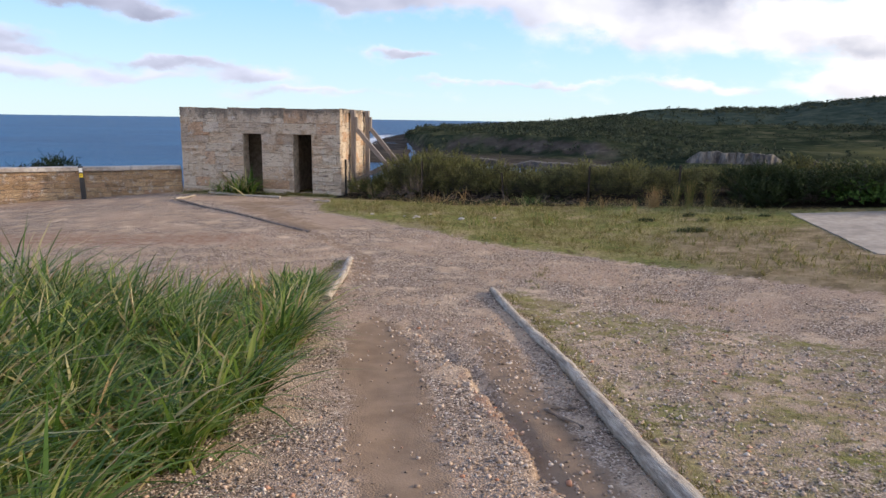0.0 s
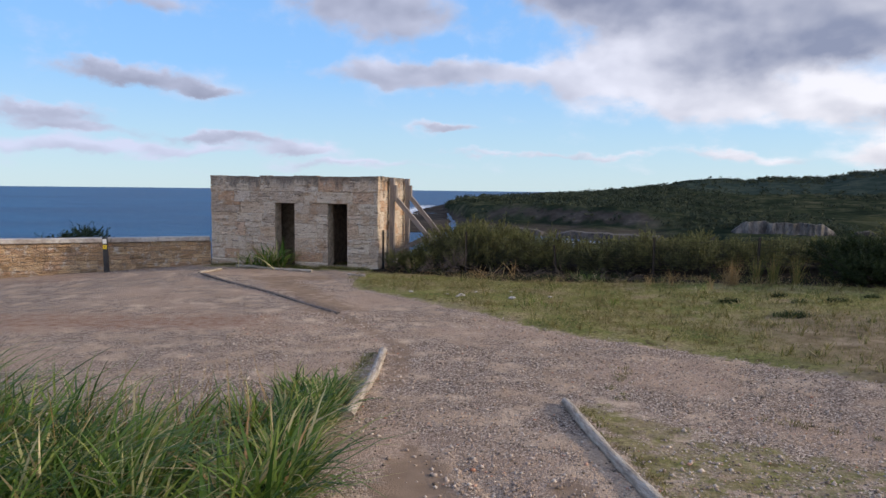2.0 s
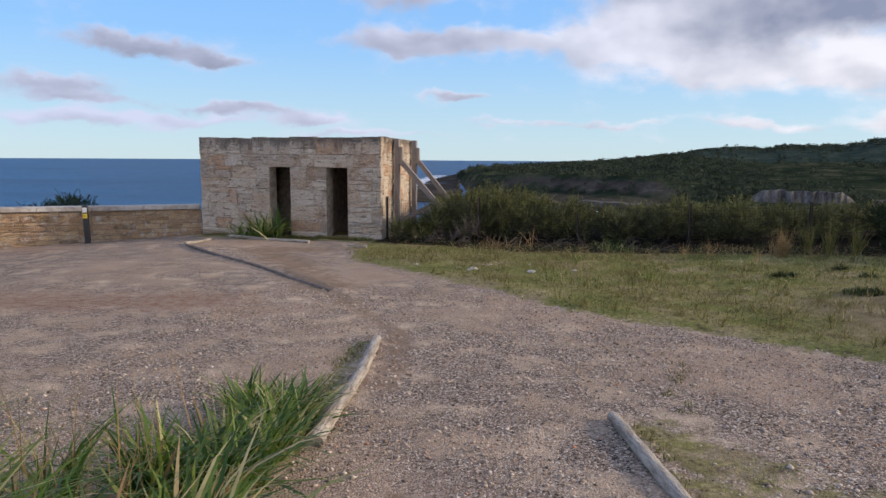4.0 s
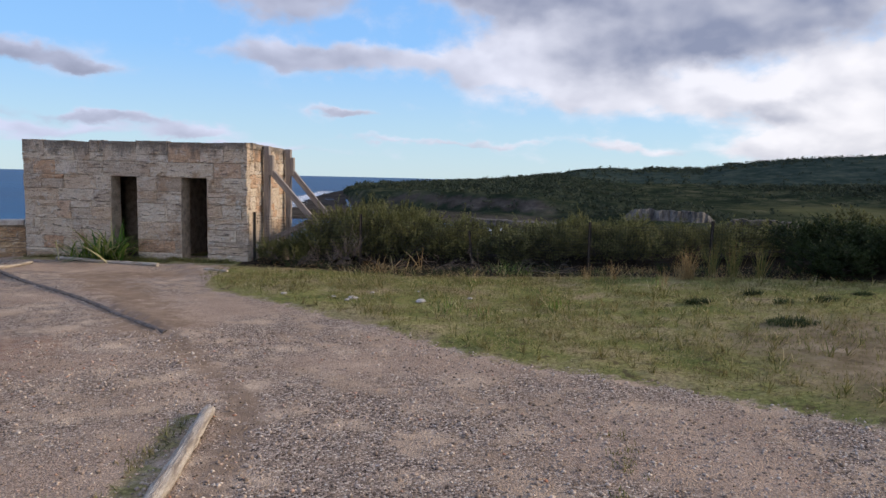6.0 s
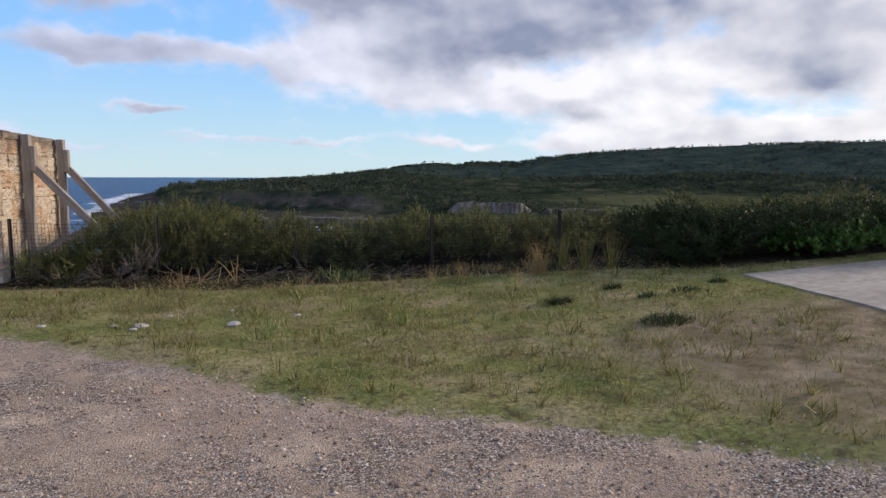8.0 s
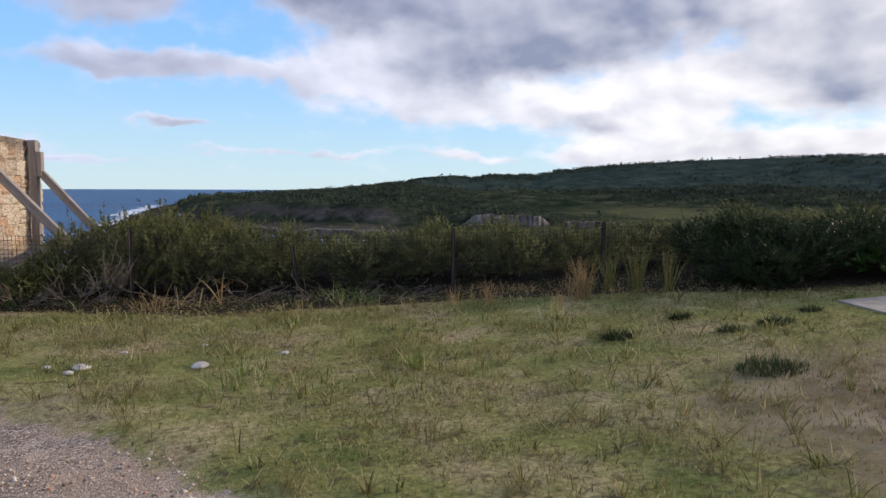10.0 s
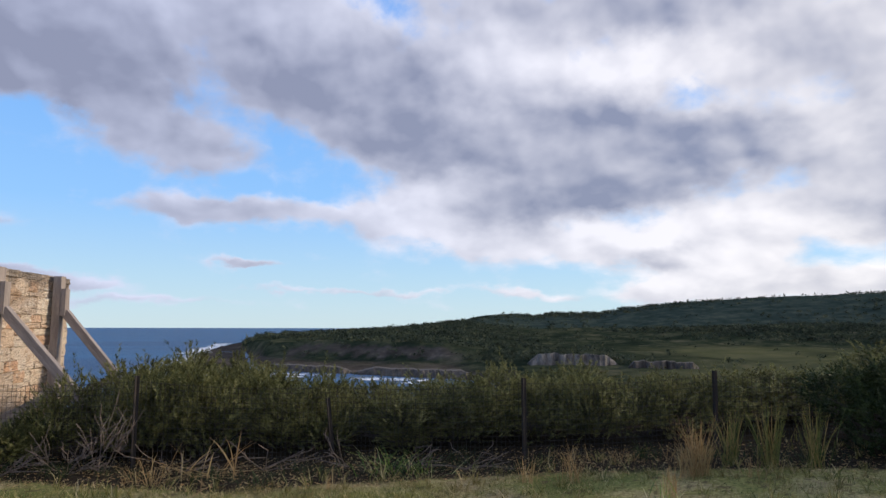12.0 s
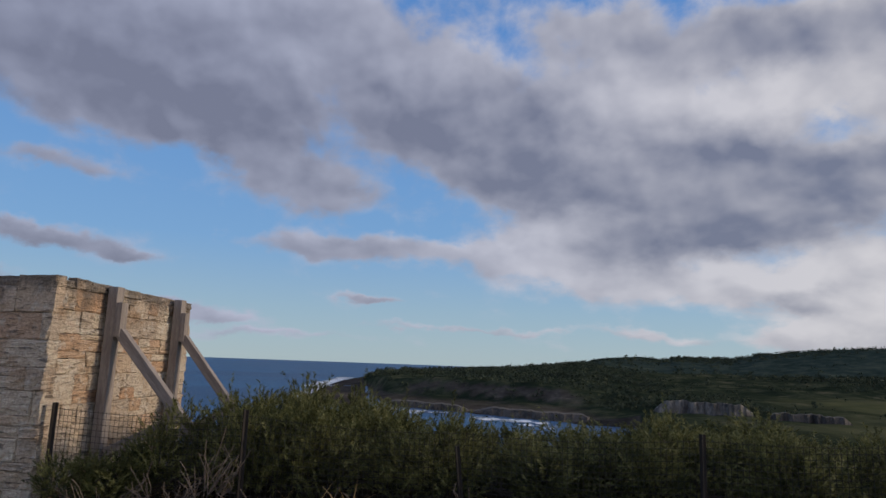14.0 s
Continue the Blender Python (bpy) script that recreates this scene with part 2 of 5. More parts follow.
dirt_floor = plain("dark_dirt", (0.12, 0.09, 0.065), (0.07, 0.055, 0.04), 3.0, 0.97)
foam_mat = plain("sea_foam", (0.82, 0.84, 0.86), (0.55, 0.62, 0.66), 0.08, 0.7, relief=0.1)
cliff_mat = plain("grey_sandstone_cliff", (0.085, 0.072, 0.058), (0.028, 0.024, 0.020), 0.09, 0.95, relief=0.8, depth=1.0, stretch=(2.5, 2.5, 0.5))


pale_cliff = plain("pale_quarried_sandstone", (0.165, 0.15, 0.13), (0.030, 0.026, 0.022), 0.12, 0.95, relief=0.8, depth=1.0, stretch=(2.5, 2.5, 0.5))


def leaf_material(name, tones, rough=0.55, through_light=0.35, patch=0.0, clump=0.0, gloss=0.12):
    m, n, b = material(name)
    pick = island(n)
    if clump:
        # whole sprays share a tone, single leaves stray from it
        pick = n.math("ADD", n.math("MULTIPLY", pick, 0.35), n.math("MULTIPLY", n.smooth(n.noise(place(n), clump, 3.0, 0.6), 0.30, 0.72), 0.65))
    base = n.ramp(pick, tones)
    if patch:
        base = n.mix(n.smooth(n.noise(place(n), patch, 3.0), 0.42, 0.62), base, n.mix(0.6, base, (0.16, 0.12, 0.05)))
    n.put(b.inputs["Base Color"], base)
    b.inputs["Roughness"].default_value = rough
    b.inputs["Specular IOR Level"].default_value = gloss
    t = n.add("ShaderNodeBsdfTranslucent")
    n.put(t.inputs[0], base)
    s = n.add("ShaderNodeMixShader")
    s.inputs[0].default_value = through_light
    n.put(s.inputs[1], b.outputs[0])
    n.put(s.inputs[2], t.outputs[0])
    out = [k for k in n.tree.nodes if k.type == "OUTPUT_MATERIAL"][0]
    n.put(out.inputs[0], s.outputs[0])
    return m


tussock_mat = leaf_material("long_green_blades", [(0.0, (0.026, 0.06, 0.011)), (0.30, (0.075, 0.15, 0.022)), (0.56, (0.145, 0.225, 0.034)), (0.80, (0.26, 0.30, 0.066)), (0.92, (0.60, 0.52, 0.27)), (1.0, (0.32, 0.19, 0.085))], 0.42, 0.4, gloss=0.35)
lawn_mat = leaf_material("short_lawn_blades", [(0.0, (0.05, 0.065, 0.018)), (0.40, (0.155, 0.162, 0.046)), (0.76, (0.285, 0.255, 0.092)), (1.0, (0.56, 0.46, 0.25))], patch=1.6)
shrub_mat = leaf_material("olive_shrub_leaves", [(0.0, (0.028, 0.034, 0.014)), (0.35, (0.080, 0.084, 0.031)), (0.70, (0.195, 0.195, 0.072)), (1.0, (0.34, 0.315, 0.14))], 0.6, 0.3, clump=3.2)
grey_shrub_mat = leaf_material("dark_green_shrub_leaves", [(0.0, (0.016, 0.026, 0.011)), (0.6, (0.034, 0.050, 0.018)), (1.0, (0.09, 0.115, 0.04))], 0.5, 0.3, clump=2.6)
bright_leaf_mat = leaf_material("glossy_creeper_leaves", [(0.0, (0.03, 0.06, 0.015)), (0.7, (0.06, 0.12, 0.025)), (1.0, (0.12, 0.19, 0.05))], 0.65, 0.2)
straw_mat = leaf_material("dry_straw_blades", [(0.0, (0.22, 0.14, 0.06)), (0.5, (0.34, 0.22, 0.095)), (1.0, (0.40, 0.32, 0.16))], 0.7, 0.3)
reed_mat = leaf_material("green_gold_reeds", [(0.0, (0.08, 0.11, 0.03)), (0.6, (0.18, 0.17, 0.055)), (1.0, (0.36, 0.24, 0.09))], 0.6, 0.3)
# far foliage: leaf greens greyed, distance haze put into the colour
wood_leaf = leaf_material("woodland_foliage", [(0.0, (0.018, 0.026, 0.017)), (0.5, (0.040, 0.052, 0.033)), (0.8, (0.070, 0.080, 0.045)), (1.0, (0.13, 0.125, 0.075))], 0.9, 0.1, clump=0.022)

# gravel pebbles
pebble_mat, n, b = material("mixed_gravel")
base = n.ramp(island(n), [(0.0, (0.12, 0.088, 0.062)), (0.3, (0.28, 0.21, 0.155)), (0.65, (0.45, 0.355, 0.275)), (0.93, (0.58, 0.49, 0.40)), (1.0, (0.40, 0.18, 0.10))])
n.put(b.inputs["Base Color"], base)
b.inputs["Roughness"].default_value = 0.9

# the ground: gravel, trodden dirt, red clay, lawn, heath
ground_mat, n, b = material("ground")
at = place(n)
attr = {}
for key in ("dirt", "clay", "lawn", "heath", "rock", "field", "parched", "shaded_litter", "hazed_forest"):
    k = n.add("ShaderNodeAttribute", attribute_name=key)
    attr[key] = k.outputs["Fac"]
vor = n.add("ShaderNodeTexVoronoi")
vor.inputs["Scale"].default_value = 72.0
n.put(vor.inputs["Vector"], n.vec("ADD", at, n.vec("MULTIPLY", n.noise(at, 30.0, 3.0, 0.6, colour=True), (0.02, 0.02, 0.02))))
stones = n.ramp(n.vec("DOT_PRODUCT", vor.outputs["Color"], (0.34, 0.33, 0.33)), [(0.25, (0.055, 0.042, 0.034)), (0.42, (0.20, 0.152, 0.118)), (0.63, (0.37, 0.29, 0.225)), (0.82, (0.64, 0.55, 0.45))])
sand = n.ramp(n.noise(at, 1.3, 6.0, 0.6), [(0.3, (0.30, 0.22, 0.155)), (0.5, (0.44, 0.33, 0.235)), (0.7, (0.56, 0.435, 0.315))])
gravel = n.mix(n.smooth(n.noise(at, 2.2, 5.0, 0.65), 0.34, 0.56), sand, stones)
gravel = n.mix(n.math("MULTIPLY", n.smooth(n.noise(at, 0.55, 4.0, 0.6), 0.47, 0.62), 0.7), gravel, n.mix(0.5, sand, (0.36, 0.255, 0.19)))
gravel = n.mix(0.55, gravel, n.ramp(n.noise(at, 60.0, 3.0, 0.7), [(0.3, 0.2), (0.7, 0.85)]), "OVERLAY")
dirt = n.ramp(n.noise(at, 4.0, 5.0, 0.6), [(0.3, (0.195, 0.138, 0.095)), (0.7, (0.29, 0.21, 0.145))])
clay = n.ramp(n.noise(at, 9.0, 6.0, 0.72), [(0.3, (0.19, 0.085, 0.05)), (0.46, (0.29, 0.185, 0.13)), (0.58, (0.35, 0.26, 0.195)), (0.70, (0.16, 0.062, 0.036))])
turf = n.ramp(n.noise(at, 1.1, 6.0, 0.65), [(0.30, (0.105, 0.122, 0.037)), (0.46, (0.195, 0.188, 0.066)), (0.58, (0.27, 0.225, 0.11)), (0.70, (0.29, 0.22, 0.125)), (0.8, (0.16, 0.115, 0.07))])
turf = n.mix(0.75, turf, n.ramp(n.noise(at, 22.0, 5.0, 0.75), [(0.32, 0.12), (0.68, 0.85)]), "OVERLAY")
turf = n.mix(n.math("MULTIPLY", n.smooth(n.noise(at, 6.0, 5.0, 0.7), 0.55, 0.63), 0.75), turf, (0.085, 0.062, 0.036))
straw = n.ramp(n.noise(at, 2.3, 6.0, 0.7), [(0.3, (0.085, 0.066, 0.035)), (0.5, (0.21, 0.16, 0.095)), (0.7, (0.36, 0.28, 0.185))])
turf = n.mix(n.smooth(n.math("ADD", attr["parched"], n.math("SUBTRACT", n.math("ADD", n.math("MULTIPLY", n.noise(at, 1.7, 5.0, 0.65), 0.6), n.math("MULTIPLY", n.noise(at, 7.0, 5.0, 0.7), 0.6)), 0.6)), 0.45, 0.92), turf, straw)
heath = n.ramp(n.noise(at, 0.030, 10.0, 0.76), [(0.34, (0.010, 0.015, 0.010)), (0.48, (0.022, 0.030, 0.018)), (0.57, (0.050, 0.056, 0.032)), (0.68, (0.12, 0.10, 0.066))])
# far ridges: forest green turned bluish, with the haze painted in
hazed_forest = n.ramp(n.noise(at, 0.022, 9.0, 0.72), [(0.36, (0.018, 0.029, 0.025)), (0.52, (0.034, 0.049, 0.040)), (0.68, (0.065, 0.077, 0.058))])
field = n.ramp(n.noise(at, 0.02, 6.0, 0.65), [(0.35, (0.055, 0.062, 0.028)), (0.7, (0.12, 0.115, 0.058))])
cliff = n.ramp(n.noise(n.vec("MULTIPLY", at, (1, 1, 3)), 0.07, 6.0, 0.7), [(0.35, (0.035, 0.031, 0.026)), (0.58, (0.075, 0.064, 0.053)), (0.76, (0.17, 0.145, 0.12))])
wob = n.math("MULTIPLY", n.math("SUBTRACT", n.noise(at, 5.0, 5.0, 0.7), 0.5), 1.1)


def edge(key, spread=1.0):
    return n.smooth(n.math("ADD", attr[key], n.math("MULTIPLY", wob, spread)), 0.3, 0.7)


base = n.mix(edge("dirt"), gravel, dirt)
base = n.mix(edge("clay"), base, clay)
base = n.mix(edge("lawn", 1.3), base, turf)
# leaf litter, with the shade under the hedge put into its dark tones
shaded_litter = n.ramp(n.noise(at, 14.0, 6.0, 0.75), [(0.32, (0.014, 0.012, 0.009)), (0.5, (0.032, 0.026, 0.018)), (0.64, (0.065, 0.052, 0.036)), (0.74, (0.16, 0.13, 0.095))])
base = n.mix(edge("shaded_litter", 0.9), base, shaded_litter)
base = n.mix(attr["heath"], base, heath)
base = n.mix(attr["hazed_forest"], base, hazed_forest)
base = n.mix(attr["field"], base, field)
base = n.mix(edge("rock"), base, cliff)
n.put(b.inputs["Base Color"], base)
b.inputs["Roughness"].default_value = 0.97
b.inputs["Specular IOR Level"].default_value = 0.0
hgt = n.math("ADD", n.math("MULTIPLY", vor.outputs["Distance"], -1.0), n.noise(at, 18.0, 5.0, 0.7))
bump(n, b, n.math("MULTIPLY", hgt, n.math("MULTIPLY", n.math("SUBTRACT", 1.0, attr["heath"]), n.math("SUBTRACT", 1.0, n.math("MULTIPLY", n.math("MAXIMUM", attr["dirt"], attr["lawn"]), 0.95)))), 0.9, 0.016)

sea_mat, n, b = material("open_sea")
at = place(n)
wave = n.noise(n.vec("MULTIPLY", at, (0.6, 1.0, 1.0)), 0.05, 9.0, 0.72, 0.3)
crest = n.smooth(n.noise(n.vec("MULTIPLY", at, (0.35, 1.0, 1.0)), 0.09, 8.0, 0.75), 0.70, 0.74)
n.put(b.inputs["Base Color"], n.mix(n.math("MULTIPLY", crest, 0.6), n.mix(n.smooth(n.noise(n.vec("MULTIPLY", at, (0.25, 1.0, 1.0)), 0.012, 7.0, 0.7), 0.35, 0.65), (0.003, 0.052, 0.135), (0.010, 0.095, 0.205)), (0.6, 0.66, 0.7)))
b.inputs["Roughness"].default_value = 0.45
b.inputs["IOR"].default_value = 1.33
bump(n, b, wave, 0.6, 5.0)


# ---- building helpers ----
def mesh_of(name, verts, faces, mat, smooth=False):
    """A mesh from arrays: verts (n, 3), faces: an (m, 3) or (m, 4) array or a list."""
    me = bpy.data.meshes.new(name)
    verts = np.asarray(verts, dtype=np.float32)
    if isinstance(faces, np.ndarray):
        k = faces.shape[1]
        me.vertices.add(len(verts))
        me.vertices.foreach_set("co", verts.ravel())
        me.loops.add(faces.size)
        me.loops.foreach_set("vertex_index", faces.astype(np.int32).ravel())
        me.polygons.add(len(faces))
        me.polygons.foreach_set("loop_start", np.arange(0, faces.size, k, dtype=np.int32))
        if smooth:
            me.polygons.foreach_set("use_smooth", np.ones(len(faces), dtype=bool))
        me.update(calc_edges=True)
    else:
        me.from_pydata(verts.tolist(), [], faces)
        me.update()
    me.materials.append(mat)
    return me


def thing(name, mesh, label, category, group="", kind="", at=None):
    ob = new(name, mesh)
    if at is not None:
        ob.matrix_world = at
    return tagged(ob, label, category, group, kind)


def piece(name, mesh, parent, label="", at=None):
    ob = new(name, mesh)
    ob.parent = parent
    if at is not None:
        ob.matrix_basis = at
    if label:
        ob["label"] = label
    return ob


def part(name, bm, mat, parent, label="", at=None):
    me = bpy.data.meshes.new(name)
    bm.to_mesh(me)
    bm.free()
    me.materials.append(mat)
    return piece(name, me, parent, label, at)


def box(size, centre=(0, 0, 0), bevel=0.0, bm=None):
    bm = bm or bmesh.new()
    r = bmesh.ops.create_cube(bm, size=1.0)
    vs = r["verts"]
    bmesh.ops.scale(bm, vec=size, verts=vs)
    bmesh.ops.translate(bm, vec=centre, verts=vs)
    if bevel:
        es = list({e for v in vs for e in v.link_edges})
        bmesh.ops.bevel(bm, geom=es, offset=bevel, segments=2, affect="EDGES", profile=0.6)
    return bm


def axes(origin, x, z=(0, 0, 1)):
    """The pose whose x axis runs along x, with z up."""
    x = Vector(x).normalized()
    z = Vector(z)
    y = z.cross(x).normalized()
    z = x.cross(y)
    m = Matrix((x, y, z)).transposed().to_4x4()
    m.translation = origin
    return m


# ---- the lie of the land ----
rng = np.random.default_rng(7)


def waves(x, y, scale, seed, octaves=4):
    """Smooth noise on arrays, about -1 to 1: value noise on a lattice."""
    out, amp, tot = 0.0, 1.0, 0.0
    for o in range(octaves):
        u, v = x / scale * 2 ** o + 17.3 * seed + 5.1 * o, y / scale * 2 ** o - 9.7 * seed + 3.3 * o
        iu, iv = np.floor(u), np.floor(v)
        fu, fv = u - iu, v - iv
        fu, fv = fu * fu * (3 - 2 * fu), fv * fv * (3 - 2 * fv)

        def h(a, c):
            s = np.sin(a * 127.1 + c * 311.7 + seed * 74.7) * 43758.5453
            return (s - np.floor(s)) * 2 - 1
        n0 = h(iu, iv) * (1 - fu) + h(iu + 1, iv) * fu
        n1 = h(iu, iv + 1) * (1 - fu) + h(iu + 1, iv + 1) * fu
        out = out + amp * (n0 * (1 - fv) + n1 * fv)
        tot += amp
        amp *= 0.5
    return out / tot


def to_line(x, y, pts):
    """Distance to a broken line, and the side (positive: right of its run)."""
    best, side = np.full(np.shape(x), 1e9), np.zeros(np.shape(x))
    for (ax, ay), (bx, by) in zip(pts[:-1], pts[1:]):
        dx, dy = bx - ax, by - ay
        t = np.clip(((x - ax) * dx + (y - ay) * dy) / (dx * dx + dy * dy), 0, 1)
        ex, ey = x - ax - t * dx, y - ay - t * dy
        d = np.hypot(ex, ey)
        near = d < best
        best = np.where(near, d, best)
        side = np.where(near, np.sign(dy * ex - dx * ey), side)
    return best, side


LAWN_FRONT = [(-3.6, 18.0), (-3.1, 17.0), (-1.65, 15.6), (-0.2, 14.0), (0.75, 12.6), (1.6, 12.0), (2.4, 11.45), (3.3, 10.5), (5.0, 8.4), (9.0, 5.0), (20, -1)]
GULLY = [(-0.48, 7.14), (-0.17, 6.23), (0.07, 5.55), (0.26, 5.34), (0.32, 4.84), (0.45, 4.34), (0.54, 3.84), (0.59, 3.46), (0.7, 2.2), (0.8, 0.5)]
TRACK = [(-0.72, 7.4), (-0.48, 5.3), (-0.14, 3.2), (0.08, 1.0), (0.1, -3.0)]
LEDGE = [(-7.45, 18.6), (-5.3, 16.5), (-4.0, 15.25), (-2.72, 13.6)]
SKYLINE = [(-90, -9), (-8, -9), (-5, -3), (-3.6, -1.3), (-2, -0.80), (1.6, -0.66), (5.7, -0.46), (9.4, -0.20), (12.1, 0.02), (14.2, 0.39), (16.1, 0.81), (19, 0.99), (20.5, 0.82), (21.9, 1.0), (25.7, 0.99), (27.6, 1.4), (33.1, 1.95), (39.2, 2.25), (51.3, 2.45), (75, 2.2), (120, 1.5)]
SHORE = [(-30, 5000), (-6.0, 5000), (-4.2, 900), (-3.5, 540), (-2.6, 410), (-1.5, 375), (0.0, 362), (3.0, 345), (6.0, 332), (9.0, 318), (12.5, 308), (15.0, 305)]
SEA = -23.0


def near_land(x, y):
    z = np.interp(y, [-60, -10, 0, 2, 4.7, 8, 11, 15, 20, 23.5, 30, 45, 80, 120, 200], [3, 0.8, -0.1, -0.26, -0.47, -0.67, -0.81, -0.89, -0.93, -1.0, -1.5, -3.9, -11.5, -22, -34])
    w = np.clip((y + 8) / 8, 0, 1) * np.clip((60 - y) / 30, 0, 1)
    z = z + w * (0.055 * np.clip(x - 3, 0, 9) - 0.06 * np.clip(-7.5 - x, 0, 12))
    z = z - np.clip(-22 - x, 0, 60) * 0.35
    return z


def land(x, y):
    r, a = np.hypot(x, y), np.degrees(np.arctan2(x, y))
    z = near_land(x, y)
    lumps = np.clip(1 - r / 60, 0, 1)
    z = z + lumps * (0.03 * waves(x, y, 2.2, 1) + 0.012 * waves(x, y, 0.35, 2, 3))
    # the wheel track, the washed-out gully and the small ledge
    d, s = to_line(x, y, GULLY)
    live = np.clip((y - 0.4) / 1.0, 0, 1)
    cut = -s * d + 0.10 * waves(x, y, 0.45, 5, 4) + 0.05 * waves(x, y, 0.14, 8, 2)
    live = live * np.clip((7.2 - y) / 2.0, 0, 1)
    z = z - live * (0.05 * np.clip(cut / 0.035, 0, 1) * np.exp(-np.clip(cut, 0, 9) / 0.42) + 0.035 * np.exp(-((cut - 0.06) / 0.07) ** 2))
    z = z + live * 0.012 * np.exp(-((cut + 0.15) / 0.12) ** 2) * waves(x, y, 0.2, 6, 3)
    d, s = to_line(x, y, TRACK)
    z = z - 0.018 * np.exp(-(d / 0.3) ** 2) * np.clip((y + 3) / 3, 0, 1)
    d, s = to_line(x, y, LEDGE)
    z = z + 0.045 * np.exp(-(d / 0.6) ** 2) * (s < 0)
    d, s = to_line(x, y, LAWN_FRONT)
    z = z + np.where((s < 0) & (y < 30) & (r < 30), 0.04 * np.clip(d / 0.25, 0, 1), 0)
    # far side of the bay, valley and hills
    top = np.interp(a, [p[0] for p in SKYLINE], [p[1] for p in SKYLINE])
    shore = np.interp(a, [p[0] for p in SHORE], [p[1] for p in SHORE])
    right = np.clip((a - 13) / 6, 0, 1)
    k = shore
    f = r / k
    e_base = np.degrees(np.arctan2(SEA - 2, k))
    bluff = np.minimum(top, -0.95) - 0.15
    el_left = np.where(f < 1, -9, np.interp(f, [1, 1.03, 1.16, 1.27, 1.33, 1.7, 2.6, 4.0, 5.5], [0, 0.10, 0.30, 0.46, 0.90, 0.97, 1, 1, 1]))
    e1 = np.where(el_left < -1, -12, e_base + (bluff - e_base) * np.clip(el_left, 0, 1))
    rise = np.clip((r / k - 1.5) / 2.3, 0, 1)
    e1 = np.where(f > 1, e1 + (top - bluff) * rise * rise * (3 - 2 * rise), e1)
    e2 = np.interp(r, [60, 120, 220, 300, 380, 480, 640, 780, 900, 1050, 1250, 1500], [-7.5, -6.0, -4.6, -3.5, -2.6, -2.0, -1.4, -0.40, -0.25, -0.6, -1.0, -0.7])
    u = np.clip((r - 1350) / 850, 0, 1)
    e2 = e2 + (top - e2) * u * u * (3 - 2 * u)
    e = e1 * (1 - right) + e2 * right
    zf = 0.85 + np.minimum(r, 2300) * np.tan(np.radians(e)) - np.clip(r - 2300, 0, 1e5) * 0.12
    rough_ = np.clip((r - 90) / 300, 0, 1) * (zf > SEA)
    zf = zf + np.clip((r - 500) / 400, 0, 1) * np.clip((2100 - r) / 700, 0, 1) * 9.0 * waves(x, y, 420, 15, 3) * np.clip((a - 2) / 10, 0, 1)
    zf = zf + rough_ * (np.clip(r / 300, 0.4, 2.6) * 1.0 * waves(x, y, 60, 11, 4) + 1.2 * waves(x, y, 14, 12, 2))
    w = np.clip((r - 60) / 70, 0, 1)
    ahead = np.clip((85 - np.abs(a - 35)) / 20, 0, 1)
    zf = np.where(f < 1, np.where(right > 0.01, zf, SEA - 6), zf)
    # the low rock platform off the point
    outer = np.interp(a, [-8.6, -8.0, -7.0, -6.0, -5.0, -3.5, -3.0], [0, 470, 560, 680, 800, 1000, 0])
    shelf = SEA + 0.7 + 1.4 * waves(x, y, 45, 81, 4)
    zf = np.where((r > 366 + 12 * waves(x, y, 60, 82)) & (r < outer), np.maximum(zf, shelf), zf)
    blend = w * ahead
    z = z * (1 - blend) + zf * blend
    return z


def hedge_foot(x):
    """Where the lawn gives way to the shade-darkened litter under the hedge."""
    return np.interp(x, [-3, -1.5, -0.7, 0.5, 1.6, 2.6, 3.7, 5.0, 6.3, 7.3, 8.2, 12, 20], [19.7, 19.3, 18.85, 18.4, 18.6, 18.6, 18.4, 17.95, 17.5, 16.9, 16.3, 15.9, 15.5])


def ground_z(x, y):
    return float(land(np.array([float(x)]), np.array([float(y)]))[0])


# one sheet of ground, fine ahead of the walk's start and coarse far off
fine_a = np.arange(-64, 66.01, 0.25)
rest_a = np.arange(69, 294, 3.0)
angles = np.radians(np.concatenate([fine_a, rest_a]))
radii = np.concatenate([[0.01, 0.2, 0.4], 0.6 * 1.0152 ** np.arange(0, 590)])
radii = radii[radii < 4300]
A, R = np.meshgrid(angles, radii)
CX, CY = 0.0, -0.6
X, Y = CX + R * np.sin(A), CY + R * np.cos(A)
Z = land(X, Y)
na, nr = len(angles), len(radii)
idx = np.arange(na * nr).reshape(nr, na)
nxt = np.roll(idx, -1, axis=1)
quads = np.stack([idx[:-1].ravel(), nxt[:-1].ravel(), nxt[1:].ravel(), idx[1:].ravel()], 1)
verts = np.stack([X.ravel(), Y.ravel(), Z.ravel()], 1)
verts = np.vstack([verts, [CX, CY, Z[0].mean()]])
me = mesh_of("ground", verts, quads, ground_mat, True)
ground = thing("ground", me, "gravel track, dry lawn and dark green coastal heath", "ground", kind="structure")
vx, vy, vz = verts[:, 0], verts[:, 1], verts[:, 2]
vr = np.hypot(vx, vy)
d, s = to_line(vx, vy, LAWN_FRONT)
lawn_in = np.clip(0.5 + np.where(s < 0, d, -d) / 0.5, 0, 1) * (vy > -2)
lawn_in = np.where((vx < -3.3) & (vy < 21.5), 0, lawn_in)
verge_far = np.interp(vx, [0.6, 1.8, 2.95, 4.05, 9.0], [9.3, 7.9, 7.3, 6.1, 2.0])
